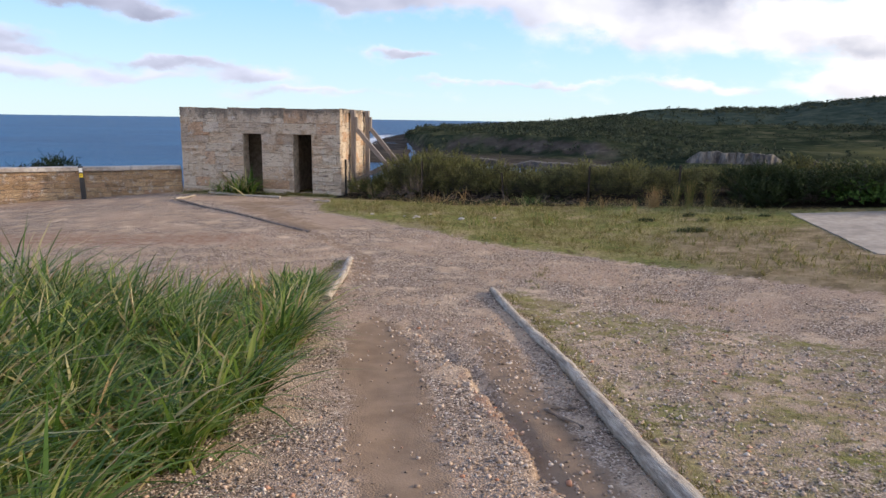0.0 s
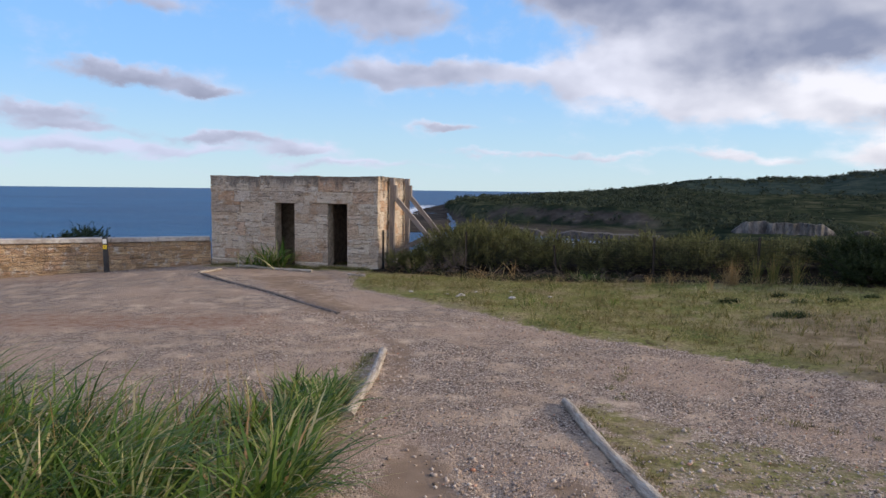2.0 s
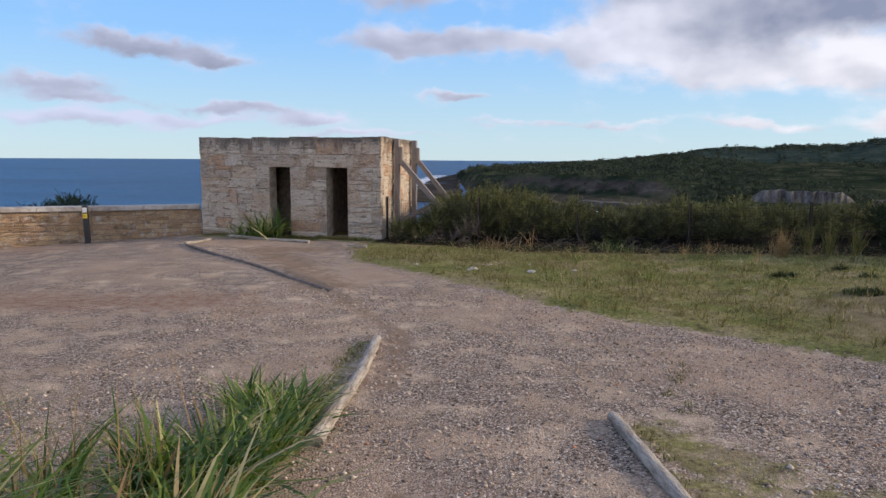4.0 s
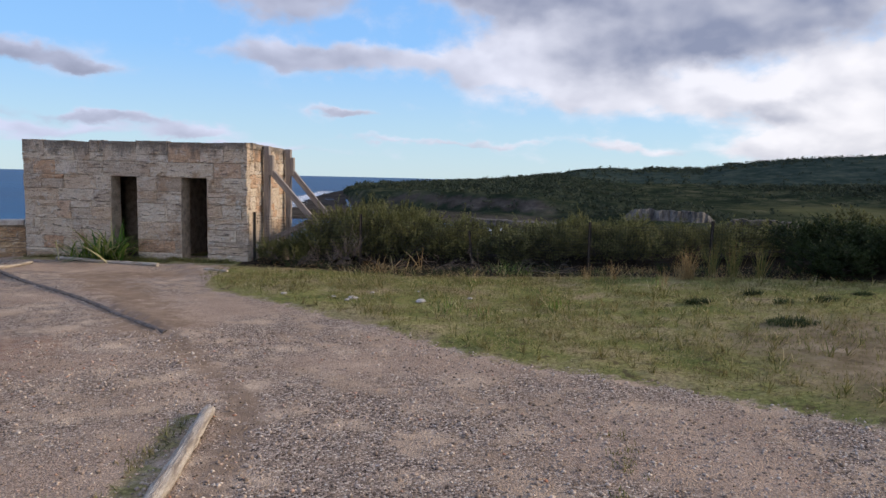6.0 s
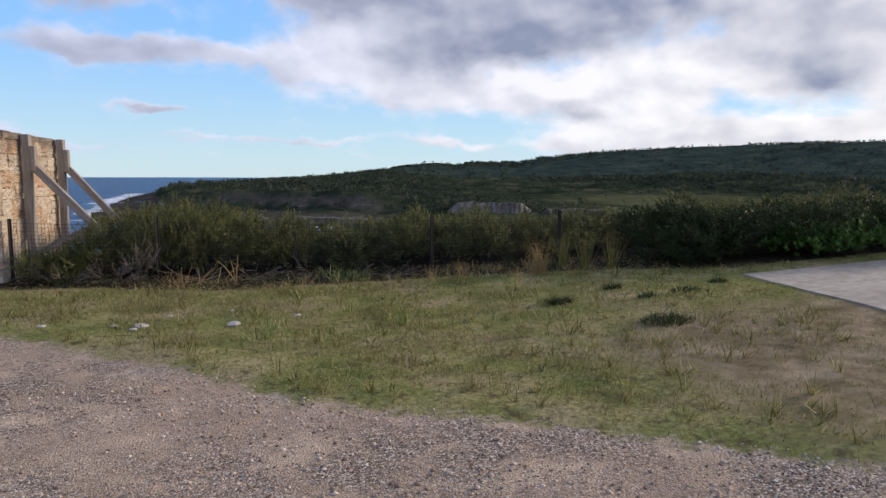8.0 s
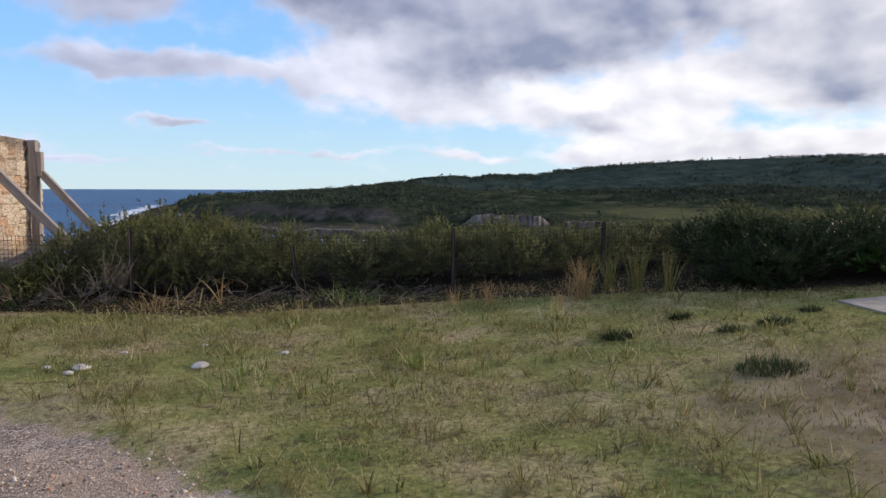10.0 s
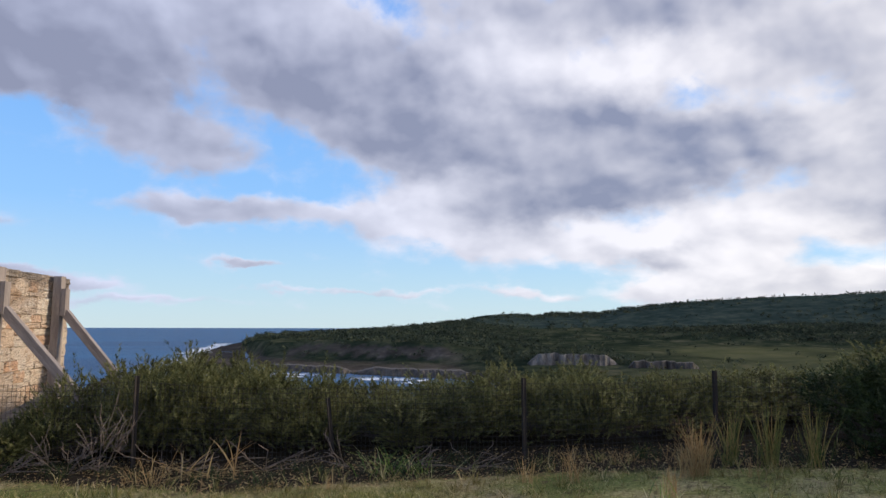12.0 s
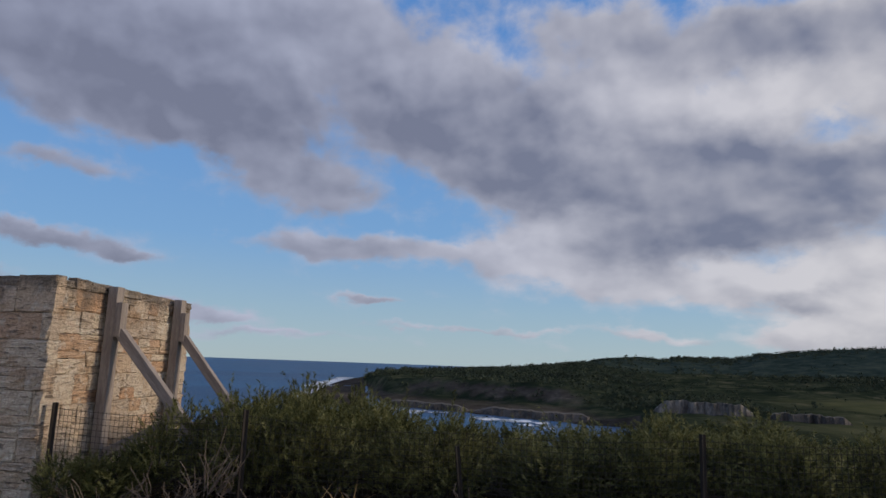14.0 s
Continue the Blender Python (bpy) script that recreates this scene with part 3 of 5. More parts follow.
dry = 0.66 * np.clip((verge_far - vy) / 0.6, 0, 1) * np.clip((vx - np.interp(vy, [1.6, 4.9, 8.4], [1.45, 1.12, 0.72])) / 0.15, 0, 1) * np.clip(0.9 + 0.5 * waves(vx, vy, 1.4, 73), 0.3, 1.1) * (vy > -3)
heath_in = np.clip((vy - 21.5) / 2.0, 0, 1)
# strip of litter that also stands in for the hedge's shade
shaded_litter_in = np.clip(0.5 + (vy - hedge_foot(vx)) / 0.35 + 0.35 * waves(vx, vy, 0.9, 21), 0, 1) * (vx > -3.3) * (vy < 40)
heath_in = np.where(vx < -3.3, np.clip((vy - 24.5) / 2, 0, 1), heath_in)
heath_in = np.maximum(heath_in, np.clip((vr - 34) / 8, 0, 1))
d, s = to_line(vx, vy, TRACK)
dirt_in = 0.95 * np.clip(0.5 + (np.interp(vy, [3, 6, 7.0, 7.7], [0.31, 0.26, 0.15, -0.15]) - d + 0.16 * waves(vx, vy, 0.8, 71)) / 0.36, 0, 1) * np.clip((7.6 - vy) / 0.8, 0, 1)
d, s = to_line(vx, vy, [(0.46, 6.3), (0.62, 5.0), (0.80, 3.2), (0.95, 1.0)])
dirt_in = np.maximum(dirt_in, 0.85 * np.clip(0.5 + (0.19 - d + 0.09 * waves(vx, vy, 0.6, 72)) / 0.24, 0, 1))
d, s = to_line(vx, vy, [(-2.9, 13.9), (-4.2, 16.3), (-5.6, 18.4), (-4.2, 18.6)])
dirt_in = np.maximum(dirt_in, 0.65 * np.exp(-(d / 0.8) ** 2))
d, s = to_line(vx, vy, [(-2.72, 13.6), (-2.0, 12.3), (-1.35, 11.2), (-1.15, 10.2), (-1.2, 9.0)])
dirt_in = np.maximum(dirt_in, 0.62 * np.exp(-((d + 0.15 * waves(vx, vy, 0.7, 78)) / 0.3) ** 2))
d, s = to_line(vx, vy, GULLY)
clay_in = 0.95 * np.exp(-((-s * d + 0.10 * waves(vx, vy, 0.45, 5, 4) + 0.02) / 0.11) ** 2) * (vy < 5.9) * np.clip(0.55 + 1.1 * waves(vx, vy, 0.5, 77), 0.1, 1)
d, s = to_line(vx, vy, [(-9, 12.3), (-6.5, 12.3), (-4.2, 12.7)])
clay_in = np.maximum(clay_in, 0.62 * np.exp(-(d / 1.2) ** 2))
clay_in = np.maximum(clay_in, 0.5 * np.exp(-(np.hypot(vx + 11.5, vy - 19.2) / 2.2) ** 2))
clay_in = np.maximum(clay_in, 0.5 * np.clip((verge_far - 0.3 - vy) / 0.8, 0, 1) * np.clip((vx - 1.5) / 0.4, 0, 1) * np.clip(0.35 + 1.6 * waves(vx, vy, 0.9, 76), 0, 1) * (vy > -3))
for log_line in ([(-1.48, 7.6), (-1.62, 10.6)], [(1.30, 4.9), (0.85, 8.3)], [(1.62, 1.8), (1.30, 4.9)], [(-7.3, 20.9), (-4.6, 20.1), (-3.3, 19.6)]):
    d, s = to_line(vx, vy, log_line)
    dry = np.maximum(dry, 0.62 * np.exp(-(d / 0.16) ** 2))
bed_in = np.clip((-1.45 - vx) / 0.3, 0, 1) * np.clip((np.interp(vx, [-9, -4.0, -2.6, -2.0, -1.6], [5.4, 6.0, 6.3, 6.9, 8.2]) - vy) / 0.3, 0, 1) * (vr < 25)
lawn_in = np.maximum(lawn_in, np.maximum(bed_in, dry))
d, s = to_line(vx, vy, [(-8.4, 21.45), (-7.0, 20.95), (-3.3, 20.1)])
lawn_in = np.maximum(lawn_in, 0.9 * np.exp(-(d / 0.38) ** 2))
gz = np.gradient(Z, axis=0) / np.maximum(np.gradient(R, axis=0), 1e-6)
steep = np.append(np.abs(gz).ravel(), 0)
rock_in = np.clip((steep - 0.30) / 0.25, 0, 0.75) * (vr > 200) * (vz < -4)
rock_in = np.maximum(rock_in, 0.8 * np.clip((SEA + 5 - vz) / 4, 0, 1) * (vr > 200))
va = np.degrees(np.arctan2(vx, vy))
field_in = np.clip((va - 27) / 6, 0, 1) * np.clip((vr - 230) / 60, 0, 1) * np.clip((640 - vr) / 80, 0, 1) * np.clip(0.75 + 1.3 * waves(vx, vy, 120, 31), 0, 1)
parched_in = np.clip((vx - 2.0) / 2.8, 0, 1) * np.clip((15.8 - vy) / 3.0, 0, 1)
parched_in = np.maximum(parched_in, 0.45 * np.exp(-(((vx - 3.2) / 1.0) ** 2 + ((vy - 17.3) / 0.6) ** 2)))
parched_in = np.maximum(parched_in, np.where(vy < 9.5, 0.6, 0) * (vx > 0.3))
# haze-tinted colour takes over from 1250 m outwards
hazed_forest_in = np.clip((vr - 1250) / 300, 0, 1)
for key, val in (("hazed_forest", hazed_forest_in), ("shaded_litter", shaded_litter_in), ("parched", parched_in), ("dirt", dirt_in), ("clay", clay_in), ("lawn", lawn_in), ("heath", heath_in), ("rock", rock_in), ("field", field_in)):
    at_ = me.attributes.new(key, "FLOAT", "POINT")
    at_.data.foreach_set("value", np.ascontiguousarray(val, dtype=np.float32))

# the sea
ring = np.radians(np.arange(0, 360, 1.5))
sr = np.concatenate([[60.0], 60 * 1.12 ** np.arange(1, 40)])
sr = np.append(sr[sr < 4800], 4930.0)
SA, SR = np.meshgrid(ring, sr)
sv = np.stack([(SR * np.sin(SA)).ravel(), (SR * np.cos(SA)).ravel(), np.full(SA.size, SEA)], 1)
si = np.arange(SA.size).reshape(SA.shape)
sn = np.roll(si, -1, axis=1)
sq = np.stack([si[:-1].ravel(), sn[:-1].ravel(), sn[1:].ravel(), si[1:].ravel()], 1)
thing("sea", mesh_of("sea", sv, sq, sea_mat, True), "deep blue open ocean with small whitecaps", "sea", kind="structure")


# ---- the ruined stone hut ----
HUT_A, HUT_B, HUT_C = Vector((-8.478, 21.814, 0)), Vector((-3.152, 20.435, 0)), Vector((-2.735, 24.125, 0))
HUT_D = HUT_A + (HUT_C - HUT_B)
HUT_LOW, HUT_TOP = -1.12, 1.68


def block_mesh(w, h, depth, seed, swell=0.017):
    """One squared stone: a rough front with rounded borders, and sides that run back. x along the wall, y out of it, z up."""
    g = np.random.default_rng(seed)
    nx, nz = (5 if w > 0.45 else 4), (4 if h > 0.24 else 3)
    us = np.concatenate([[0, 0.014 / w], np.linspace(0, 1, nx)[1:-1], [1 - 0.014 / w, 1]])
    ws = np.concatenate([[0, 0.014 / h], np.linspace(0, 1, nz)[1:-1], [1 - 0.014 / h, 1]])
    pts, faces = [], []
    for j, v in enumerate(ws):
        for i, u in enumerate(us):
            rim = i in (0, len(us) - 1) or j in (0, len(ws) - 1)
            out = -0.010 if rim else g.uniform(-swell, swell)
            pts.append((u * w + g.uniform(-0.006, 0.006), out, v * h + g.uniform(-0.006, 0.006)))
    n_ = len(us)
    for j in range(len(ws) - 1):
        for i in range(n_ - 1):
            a = j * n_ + i
            faces.append((a, a + 1, a + n_ + 1, a + n_))
    loop = list(range(n_)) + [n_ * (j + 1) + n_ - 1 for j in range(len(ws) - 1)] + [n_ * (len(ws) - 1) + i for i in range(n_ - 2, -1, -1)] + [n_ * j for j in range(len(ws) - 2, 0, -1)]
    start = len(pts)
    for k in loop:
        pts.append((pts[k][0], -depth, pts[k][2]))
    m_ = len(loop)
    for k in range(m_):
        q = (k + 1) % m_
        faces.append((loop[q], loop[k], start + k, start + q))
    return pts, faces


def lay_wall(parent, origin, run, out, length, low, top, holes, seed, mat, name, heights, widths, gap=0.008, start=0.0, depth=0.13, fixed=()):
    """Courses of separate stones along a wall. holes: (from, to, low, top) left open; fixed: single stones (from, to, low, top)."""
    g = random.Random(seed)
    m = axes(origin, run)
    flip = 1 if m.to_3x3().col[1].dot(Vector(out)) > 0 else -1
    z, count = low, 0
    taken = list(holes) + list(fixed)

    def put(u0, u1, z0, z1):
        nonlocal count
        w, h = u1 - u0 - gap, z1 - z0 - gap
        if w < 0.05 or h < 0.03:
            return
        pts, faces = block_mesh(w, h, depth, seed * 1000 + count)
        push = g.uniform(-0.014, 0.014)
        pts = [(p[0], flip * (p[1] + push), p[2]) for p in pts]
        if flip > 0:
            faces = [f[::-1] for f in faces]
        me_ = mesh_of(name, pts, faces, mat)
        piece(name, me_, parent, at=m @ Matrix.Translation((u0 + gap / 2, 0, z0 + gap / 2)))
        count += 1
    for f in fixed:
        put(*f)
    while z < top - 0.04:
        h = min(g.uniform(*heights), top - z)
        if top - z - h < 0.12:
            h = top - z
        u = start - 0.0
        first = True
        while u < length - 0.02:
            w = g.uniform(*widths) * (0.6 if first and g.random() < 0.5 else 1)
            first = False
            e = min(u + w, length)
            if length - e < 0.12:
                e = length
            block = None
            for (a, b_, lo, hi) in taken:
                if z + h * 0.5 > lo and z + h * 0.5 < hi:
                    if u >= a - 0.001 and u < b_ - 0.001:
                        block = ("skip", b_)
                    elif u < a and e > a - 0.10:
                        e = a
            if block:
                u = block[1]
                continue
            hh = h + (g.uniform(-0.03, 0.015) if z + h >= top - 0.001 else 0)
            if g.random() < 0.36 and h > 0.2:
                c0, c1 = z + hh * g.uniform(0.28, 0.45), z + hh * g.uniform(0.58, 0.72)
                if g.random() < 0.55:
                    put(u, e, z, c1)
                    put(u, e, c1, z + hh)
                else:
                    m_ = u + (e - u) * g.uniform(0.35, 0.65)
                    put(u, e, z, c0)
                    put(u, m_, c0, z + hh)
                    put(m_, e, c0, z + hh)
            else:
                put(u, e, z, z + hh)
            u = e
        z += h
    return count


hut = tagged(new("stone_hut"), "ruined roofless-looking sandstone hut with two dark open doorways", "building")
hut.location = (HUT_A.x, HUT_A.y, -1.0)


def under(parent, m):
    """The pose m of the world, as seen from a parent that only has a place."""
    return Matrix.Translation(-parent.location) @ m


def core_box(u0, u1, z0, z1, origin, run, out, thick, recess=0.03, name="wall_core"):
    m = axes(origin, run)
    flip = 1 if m.to_3x3().col[1].dot(Vector(out)) > 0 else -1
    bm = box((u1 - u0, thick, z1 - z0), ((u0 + u1) / 2, flip * (-recess - thick / 2), (z0 + z1) / 2))
    return part(name, bm, mortar, hut, at=under(hut, m))


run_f = (HUT_B - HUT_A).normalized()
out_f = Vector((run_f.y, -run_f.x, 0))
run_s = (HUT_C - HUT_B).normalized()
out_s = Vector((run_s.y, -run_s.x, 0))
LEN_F, LEN_S = (HUT_B - HUT_A).length, (HUT_C - HUT_B).length
DOORS = [(2.21, 2.86, -2.0, 0.89), (3.93, 4.55, -2.0, 0.89)]
LINTELS = [(2.03, 3.19, 0.89, 1.22), (3.57, 4.71, 0.89, 1.22)]
holder_f = piece("front_wall", None, hut)
holder_s = piece("side_wall", None, hut)
lay_wall(holder_f, HUT_A - hut.location, run_f, out_f, LEN_F, HUT_LOW, HUT_TOP, DOORS, 3, sandstone, "stone", (0.27, 0.42), (0.34, 0.92), gap=0.008, fixed=LINTELS, depth=0.16)
lay_wall(holder_s, HUT_B - hut.location, run_s, out_s, LEN_S, HUT_LOW, HUT_TOP, [], 4, sandstone, "stone", (0.22, 0.38), (0.30, 0.70), gap=0.008, start=0.17)
T = 0.32
for u0, u1 in ((0.03, 2.22), (2.85, 3.94), (4.54, LEN_F - 0.13)):
    core_box(u0, u1, HUT_LOW, HUT_TOP - 0.06, HUT_A, run_f, out_f, T)
for u0, u1 in ((2.22, 2.85), (3.94, 4.54)):
    core_box(u0, u1, 0.90, HUT_TOP - 0.06, HUT_A, run_f, out_f, T)
core_box(0.45, LEN_S - 0.02, HUT_LOW, HUT_TOP - 0.06, HUT_B, run_s, out_s, T)
core_box(0.45, LEN_S - 0.02, HUT_LOW, HUT_TOP - 0.05, HUT_A, run_s, -out_s, T)
core_box(0.45, LEN_F - 0.45, HUT_LOW, HUT_TOP - 0.05, HUT_D, run_f, -out_f, T)
core_box(1.7, 3.4, HUT_LOW, HUT_TOP - 0.3, HUT_A - out_f * 1.25, run_f, out_f, 0.2, name="inner_wall")
core_box(3.35, 3.55, HUT_LOW, HUT_TOP - 0.3, HUT_A - out_f * 0.46, run_f, out_f, 2.6, name="inner_wall")
mid = (HUT_A + HUT_C) / 2
# unseen slab below the wall tops, added to keep the doorways dark
part("roof_slab", box((LEN_F - 0.5, LEN_S - 0.5, 0.08)), light_block_mat, hut, "unseen flat slab added to keep the hut's inside dark", under(hut, axes((mid.x, mid.y, 1.42), run_f)))
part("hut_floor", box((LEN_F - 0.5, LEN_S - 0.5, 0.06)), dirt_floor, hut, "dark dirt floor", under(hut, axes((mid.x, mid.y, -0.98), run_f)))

# timber props against the hut's side
for u, foot in ((1.10, 1.95), (3.02, 1.85)):
    base = HUT_B + run_s * u + out_s * 0.12
    prop = tagged(new("timber_prop"), "grey-brown sawn timber post with a raking brace propping the stone wall", "prop", "props along the hut wall")
    m = axes((base.x, base.y, -1.0), out_s)
    prop.matrix_world = m
    part("post", box((0.13, 0.17, 2.66), (0, 0, 1.33), 0.008), prop_timber, prop)
    part("cleat", box((0.08, 0.16, 0.46), (0.105, 0, 2.22), 0.006), prop_timber, prop)
    top_, low_ = Vector((0.115, 0, 2.06)), Vector((foot, 0, -0.02))
    leng = (low_ - top_).length
    part("brace", box((leng, 0.12, 0.13), (leng / 2, 0, 0), 0.006), prop_timber_long, prop, "raking brace", axes(top_, low_ - top_, (0, 1, 0)) @ pose(0, 0, 0, 90, 0, 0))
    k0, k1 = Vector((0.10, 0, 0.50)), top_.lerp(low_, 0.52)
    kl = (k1 - k0).length
    part("knee", box((kl, 0.10, 0.115), (kl / 2, 0, 0), 0.006), prop_timber_long, prop, "short knee brace", axes(k0, k1 - k0, (0, 1, 0)) @ pose(0, 0, 0, 90, 0, 0))

# ---- the boundary wall ----
WALL_A, WALL_B = Vector((-8.62, 22.10, 0)), Vector((-16.0, 18.73, 0))
run_w = (WALL_B - WALL_A).normalized()
out_w = Vector((-run_w.y, run_w.x, 0))
if out_w.y > 0:
    out_w = -out_w
LEN_W = (WALL_B - WALL_A).length
low_wall = tagged(new("boundary_wall"), "low brown dry-stone wall with a pale flat coping", "wall", kind="structure")
low_wall.location = (WALL_A.x, WALL_A.y, -1.2)
lay_wall(low_wall, WALL_A - low_wall.location, run_w, out_w, LEN_W, -1.55, -0.33, [], 9, rubble, "stone", (0.07, 0.16), (0.20, 0.62), gap=0.012, depth=0.10)
m = axes(WALL_A, run_w)
fl_ = 1 if m.to_3x3().col[1].dot(out_w) > 0 else -1
part("wall_core", box((LEN_W, 0.40, 1.24), (LEN_W / 2, -fl_ * 0.225, -0.95)), mortar, low_wall, at=under(low_wall, m))
u = 0.02
while u < LEN_W - 0.2:
    w = min(random.uniform(1.0, 1.6), LEN_W - u)
    part("coping_slab", box((w - 0.012, 0.52, 0.12), (u + w / 2, -fl_ * 0.20, -0.26), 0.015), coping_mat, low_wall, at=under(low_wall, m) @ pose(0, 0, random.uniform(-0.006, 0.006)))
    u += w


# ---- logs and edgings ----
def log_thing(a, b_, r0, r1, mat, label, name="log_edging", sink=0.35, squash=0.8, group="logs along the track"):
    """A weathered round log that lies on the ground from a to b_."""
    g = np.random.default_rng(int(abs(a[0] * 1000 + a[1] * 77)))
    leng = math.hypot(b_[0] - a[0], b_[1] - a[1])
    ns, nc = max(6, int(leng / 0.12)), 14
    pts, faces = [], []
    for i in range(ns + 1):
        t = i / ns
        r = r0 + (r1 - r0) * t + g.uniform(-0.006, 0.006)
        side, lift = 0.02 * math.sin(t * 5 + a[0]), 0.006 * math.sin(t * 9)
        for k in range(nc):
            q = 2 * math.pi * k / nc
            rr = r * (1 + g.uniform(-0.05, 0.05))
            pts.append((side + rr * math.cos(q), t * leng, lift + squash * rr * math.sin(q)))
    for i in range(ns):
        for k in range(nc):
            p, q = i * nc + k, i * nc + (k + 1) % nc
            faces.append((p, p + nc, q + nc, q))
    faces.append(tuple(range(nc)))
    faces.append(tuple(ns * nc + k for k in range(nc - 1, -1, -1)))
    ob = thing(name, mesh_of(name, pts, faces, mat), label, "log", group)
    za, zb = ground_z(*a), ground_z(*b_)
    rise = math.degrees(math.atan2(zb - za, leng))
    head = math.degrees(math.atan2(-(b_[0] - a[0]), b_[1] - a[1]))
    ob.matrix_world = pose(a[0], a[1], za + r0 * squash * (1 - sink), rise, 0, head)
    return ob


log_thing((-1.32, 7.7), (-1.475, 10.7), 0.06, 0.05, old_timber, "pale grey split log lying at the track's edge")
log_thing((1.09, 4.95), (0.66, 8.45), 0.056, 0.045, old_timber, "silver-grey weathered log half sunk beside the track")
log_thing((1.42, 1.6), (1.09, 4.92), 0.072, 0.062, old_timber, "silver-grey cracked log half sunk beside the track")
log_thing((-2.72, 13.6), (-4.6, 15.75), 0.038, 0.038, dead_twig, "half-buried grey timber edging across the gravel", sink=0.75)
log_thing((-4.62, 15.78), (-7.4, 18.6), 0.038, 0.038, dead_twig, "half-buried grey timber edging across the gravel", sink=0.75)
log_thing((-7.55, 18.85), (-7.45, 20.0), 0.045, 0.04, old_timber, "short pale timber edging in the gravel", sink=0.5)
log_thing((-7.3, 20.75), (-4.85, 19.75), 0.055, 0.05, old_timber, "pale timber edging of the bed before the hut", sink=0.3)
log_thing((-3.7, 19.05), (-3.2, 18.8), 0.035, 0.03, old_timber, "short pale timber edging beside the lawn", sink=0.4)

# dead sticks on the track
for a, b_ in (((0.76, 4.46), (0.93, 4.10)), ((0.80, 4.50), (0.98, 4.44))):
    log_thing(a, b_, 0.012, 0.006, dead_twig, "dry stick lying on the dirt", "stick", -0.6, 0.9, "sticks on the track")

# ---- marker post ----
bx, by = -11.07, 20.56
bz = ground_z(bx, by)
bollard = tagged(new("marker_post"), "square black trail marker post with yellow and white stickers", "post")
bollard.matrix_world = pose(bx, by, bz, 0, -1.5, 20)
part("post_body", box((0.13, 0.13, 1.06), (0, 0, 0.48), 0.012), black_paint, bollard)
part("white_sticker", box((0.105, 0.004, 0.13), (0, -0.068, 0.89)), white_paint, bollard, "white square sticker")
yel = part("yellow_sticker", box((0.105, 0.004, 0.12), (0, -0.068, 0.73)), yellow_paint, bollard, "yellow arrow sticker")
bm = bmesh.new()
vs = [bm.verts.new(p) for p in ((-0.03, -0.072, 0.71), (0.03, -0.072, 0.73), (-0.03, -0.072, 0.75), (-0.012, -0.072, 0.73))]
bm.faces.new(vs)
part("arrow", bm, black_paint, yel, "black arrow")

# ---- concrete slab ----
slab_pts = [(8.0, 15.55), (6.9, 10.6), (20, 8.6), (22, 14.0)]
sv, sf = [], []
N = 14
for j in range(N + 1):
    for i in range(N + 1):
        u, v = i / N, j / N
        p = [(1 - u) * (1 - v) * slab_pts[0][k] + (1 - u) * v * slab_pts[1][k] + u * v * slab_pts[2][k] + u * (1 - v) * slab_pts[3][k] for k in (0, 1)]
        sv.append((p[0], p[1], ground_z(*p) + 0.02))
for j in range(N):
    for i in range(N):
        a = j * (N + 1) + i
        sf.append((a + N + 1, a + N + 2, a + 1, a))
k0 = len(sv)
border = [i for i in range(N + 1)] + [(j + 1) * (N + 1) + N for j in range(N)] + [N * (N + 1) + i for i in range(N - 1, -1, -1)] + [j * (N + 1) for j in range(N - 1, 0, -1)]
for k in border:
    sv.append((sv[k][0], sv[k][1], sv[k][2] - 0.25))
for k in range(len(border)):
    q = (k + 1) % len(border)
    sf.append((border[k], border[q], k0 + q, k0 + k))
thing("concrete_slab", mesh_of("concrete_slab", sv, sf, concrete), "flat pale concrete slab set in the grass", "paving", kind="structure")


# ---- fence ----
POSTS = [(-3.02, 20.50, 0.19, 0, 0), (-0.69, 19.96, 0.22, 0, 0), (1.74, 20.0, -0.10, 0, -6), (4.04, 19.03, 0.20, 0, 0), (6.38, 18.50, 0.30, 0, 1), (8.9, 17.9, 0.35, 0, 0), (11.4, 17.3, 0.42, 0, 0)]
fence = tagged(new("wire_fence"), "old wire mesh fence on thin dark steel pickets", "fence")
fence.location = (POSTS[0][0], POSTS[0][1], -0.95)
for x, y, top, tx, ty in POSTS:
    z0 = ground_z(x, y)
    bm = bmesh.new()
    hgt = top - z0 + 0.06
    for q in range(3):
        t = box((0.034, 0.010, hgt), (0.017, 0, hgt / 2 - 0.06), 0.0, bmesh.new())
        bmesh.ops.rotate(t, verts=t.verts, cent=(0, 0, 0), matrix=Matrix.Rotation(radians(120 * q), 3, "Z"))
        tmp = bpy.data.meshes.new("tmp")
        t.to_mesh(tmp)
        bm.from_mesh(tmp)
        t.free()
        bpy.data.meshes.remove(tmp)
    part("picket", bm, black_metal, fence, "dark steel picket", under(fence, pose(x, y, z0, tx, ty, 0)))


def wires(segments, rad):
    """Thin three-sided wires as one set of arrays."""
    v, f = [], []
    for p, q in segments:
        p, q = np.array(p), np.array(q)
        w = q - p
        w = w / np.linalg.norm(w)
        s1 = np.cross(w, (0.3, 0.9, 0.31))
        s1 /= np.linalg.norm(s1)
        s2 = np.cross(w, s1)
        k = len(v)
        for e in (p, q):
            for c in range(3):
                t = 2 * math.pi * c / 3
                v.append(e + rad * (math.cos(t) * s1 + math.sin(t) * s2))
        for c in range(3):
            c2 = (c + 1) % 3
            f.append((k + c, k + c2, k + 3 + c2, k + 3 + c))
    return np.array(v), np.array(f)


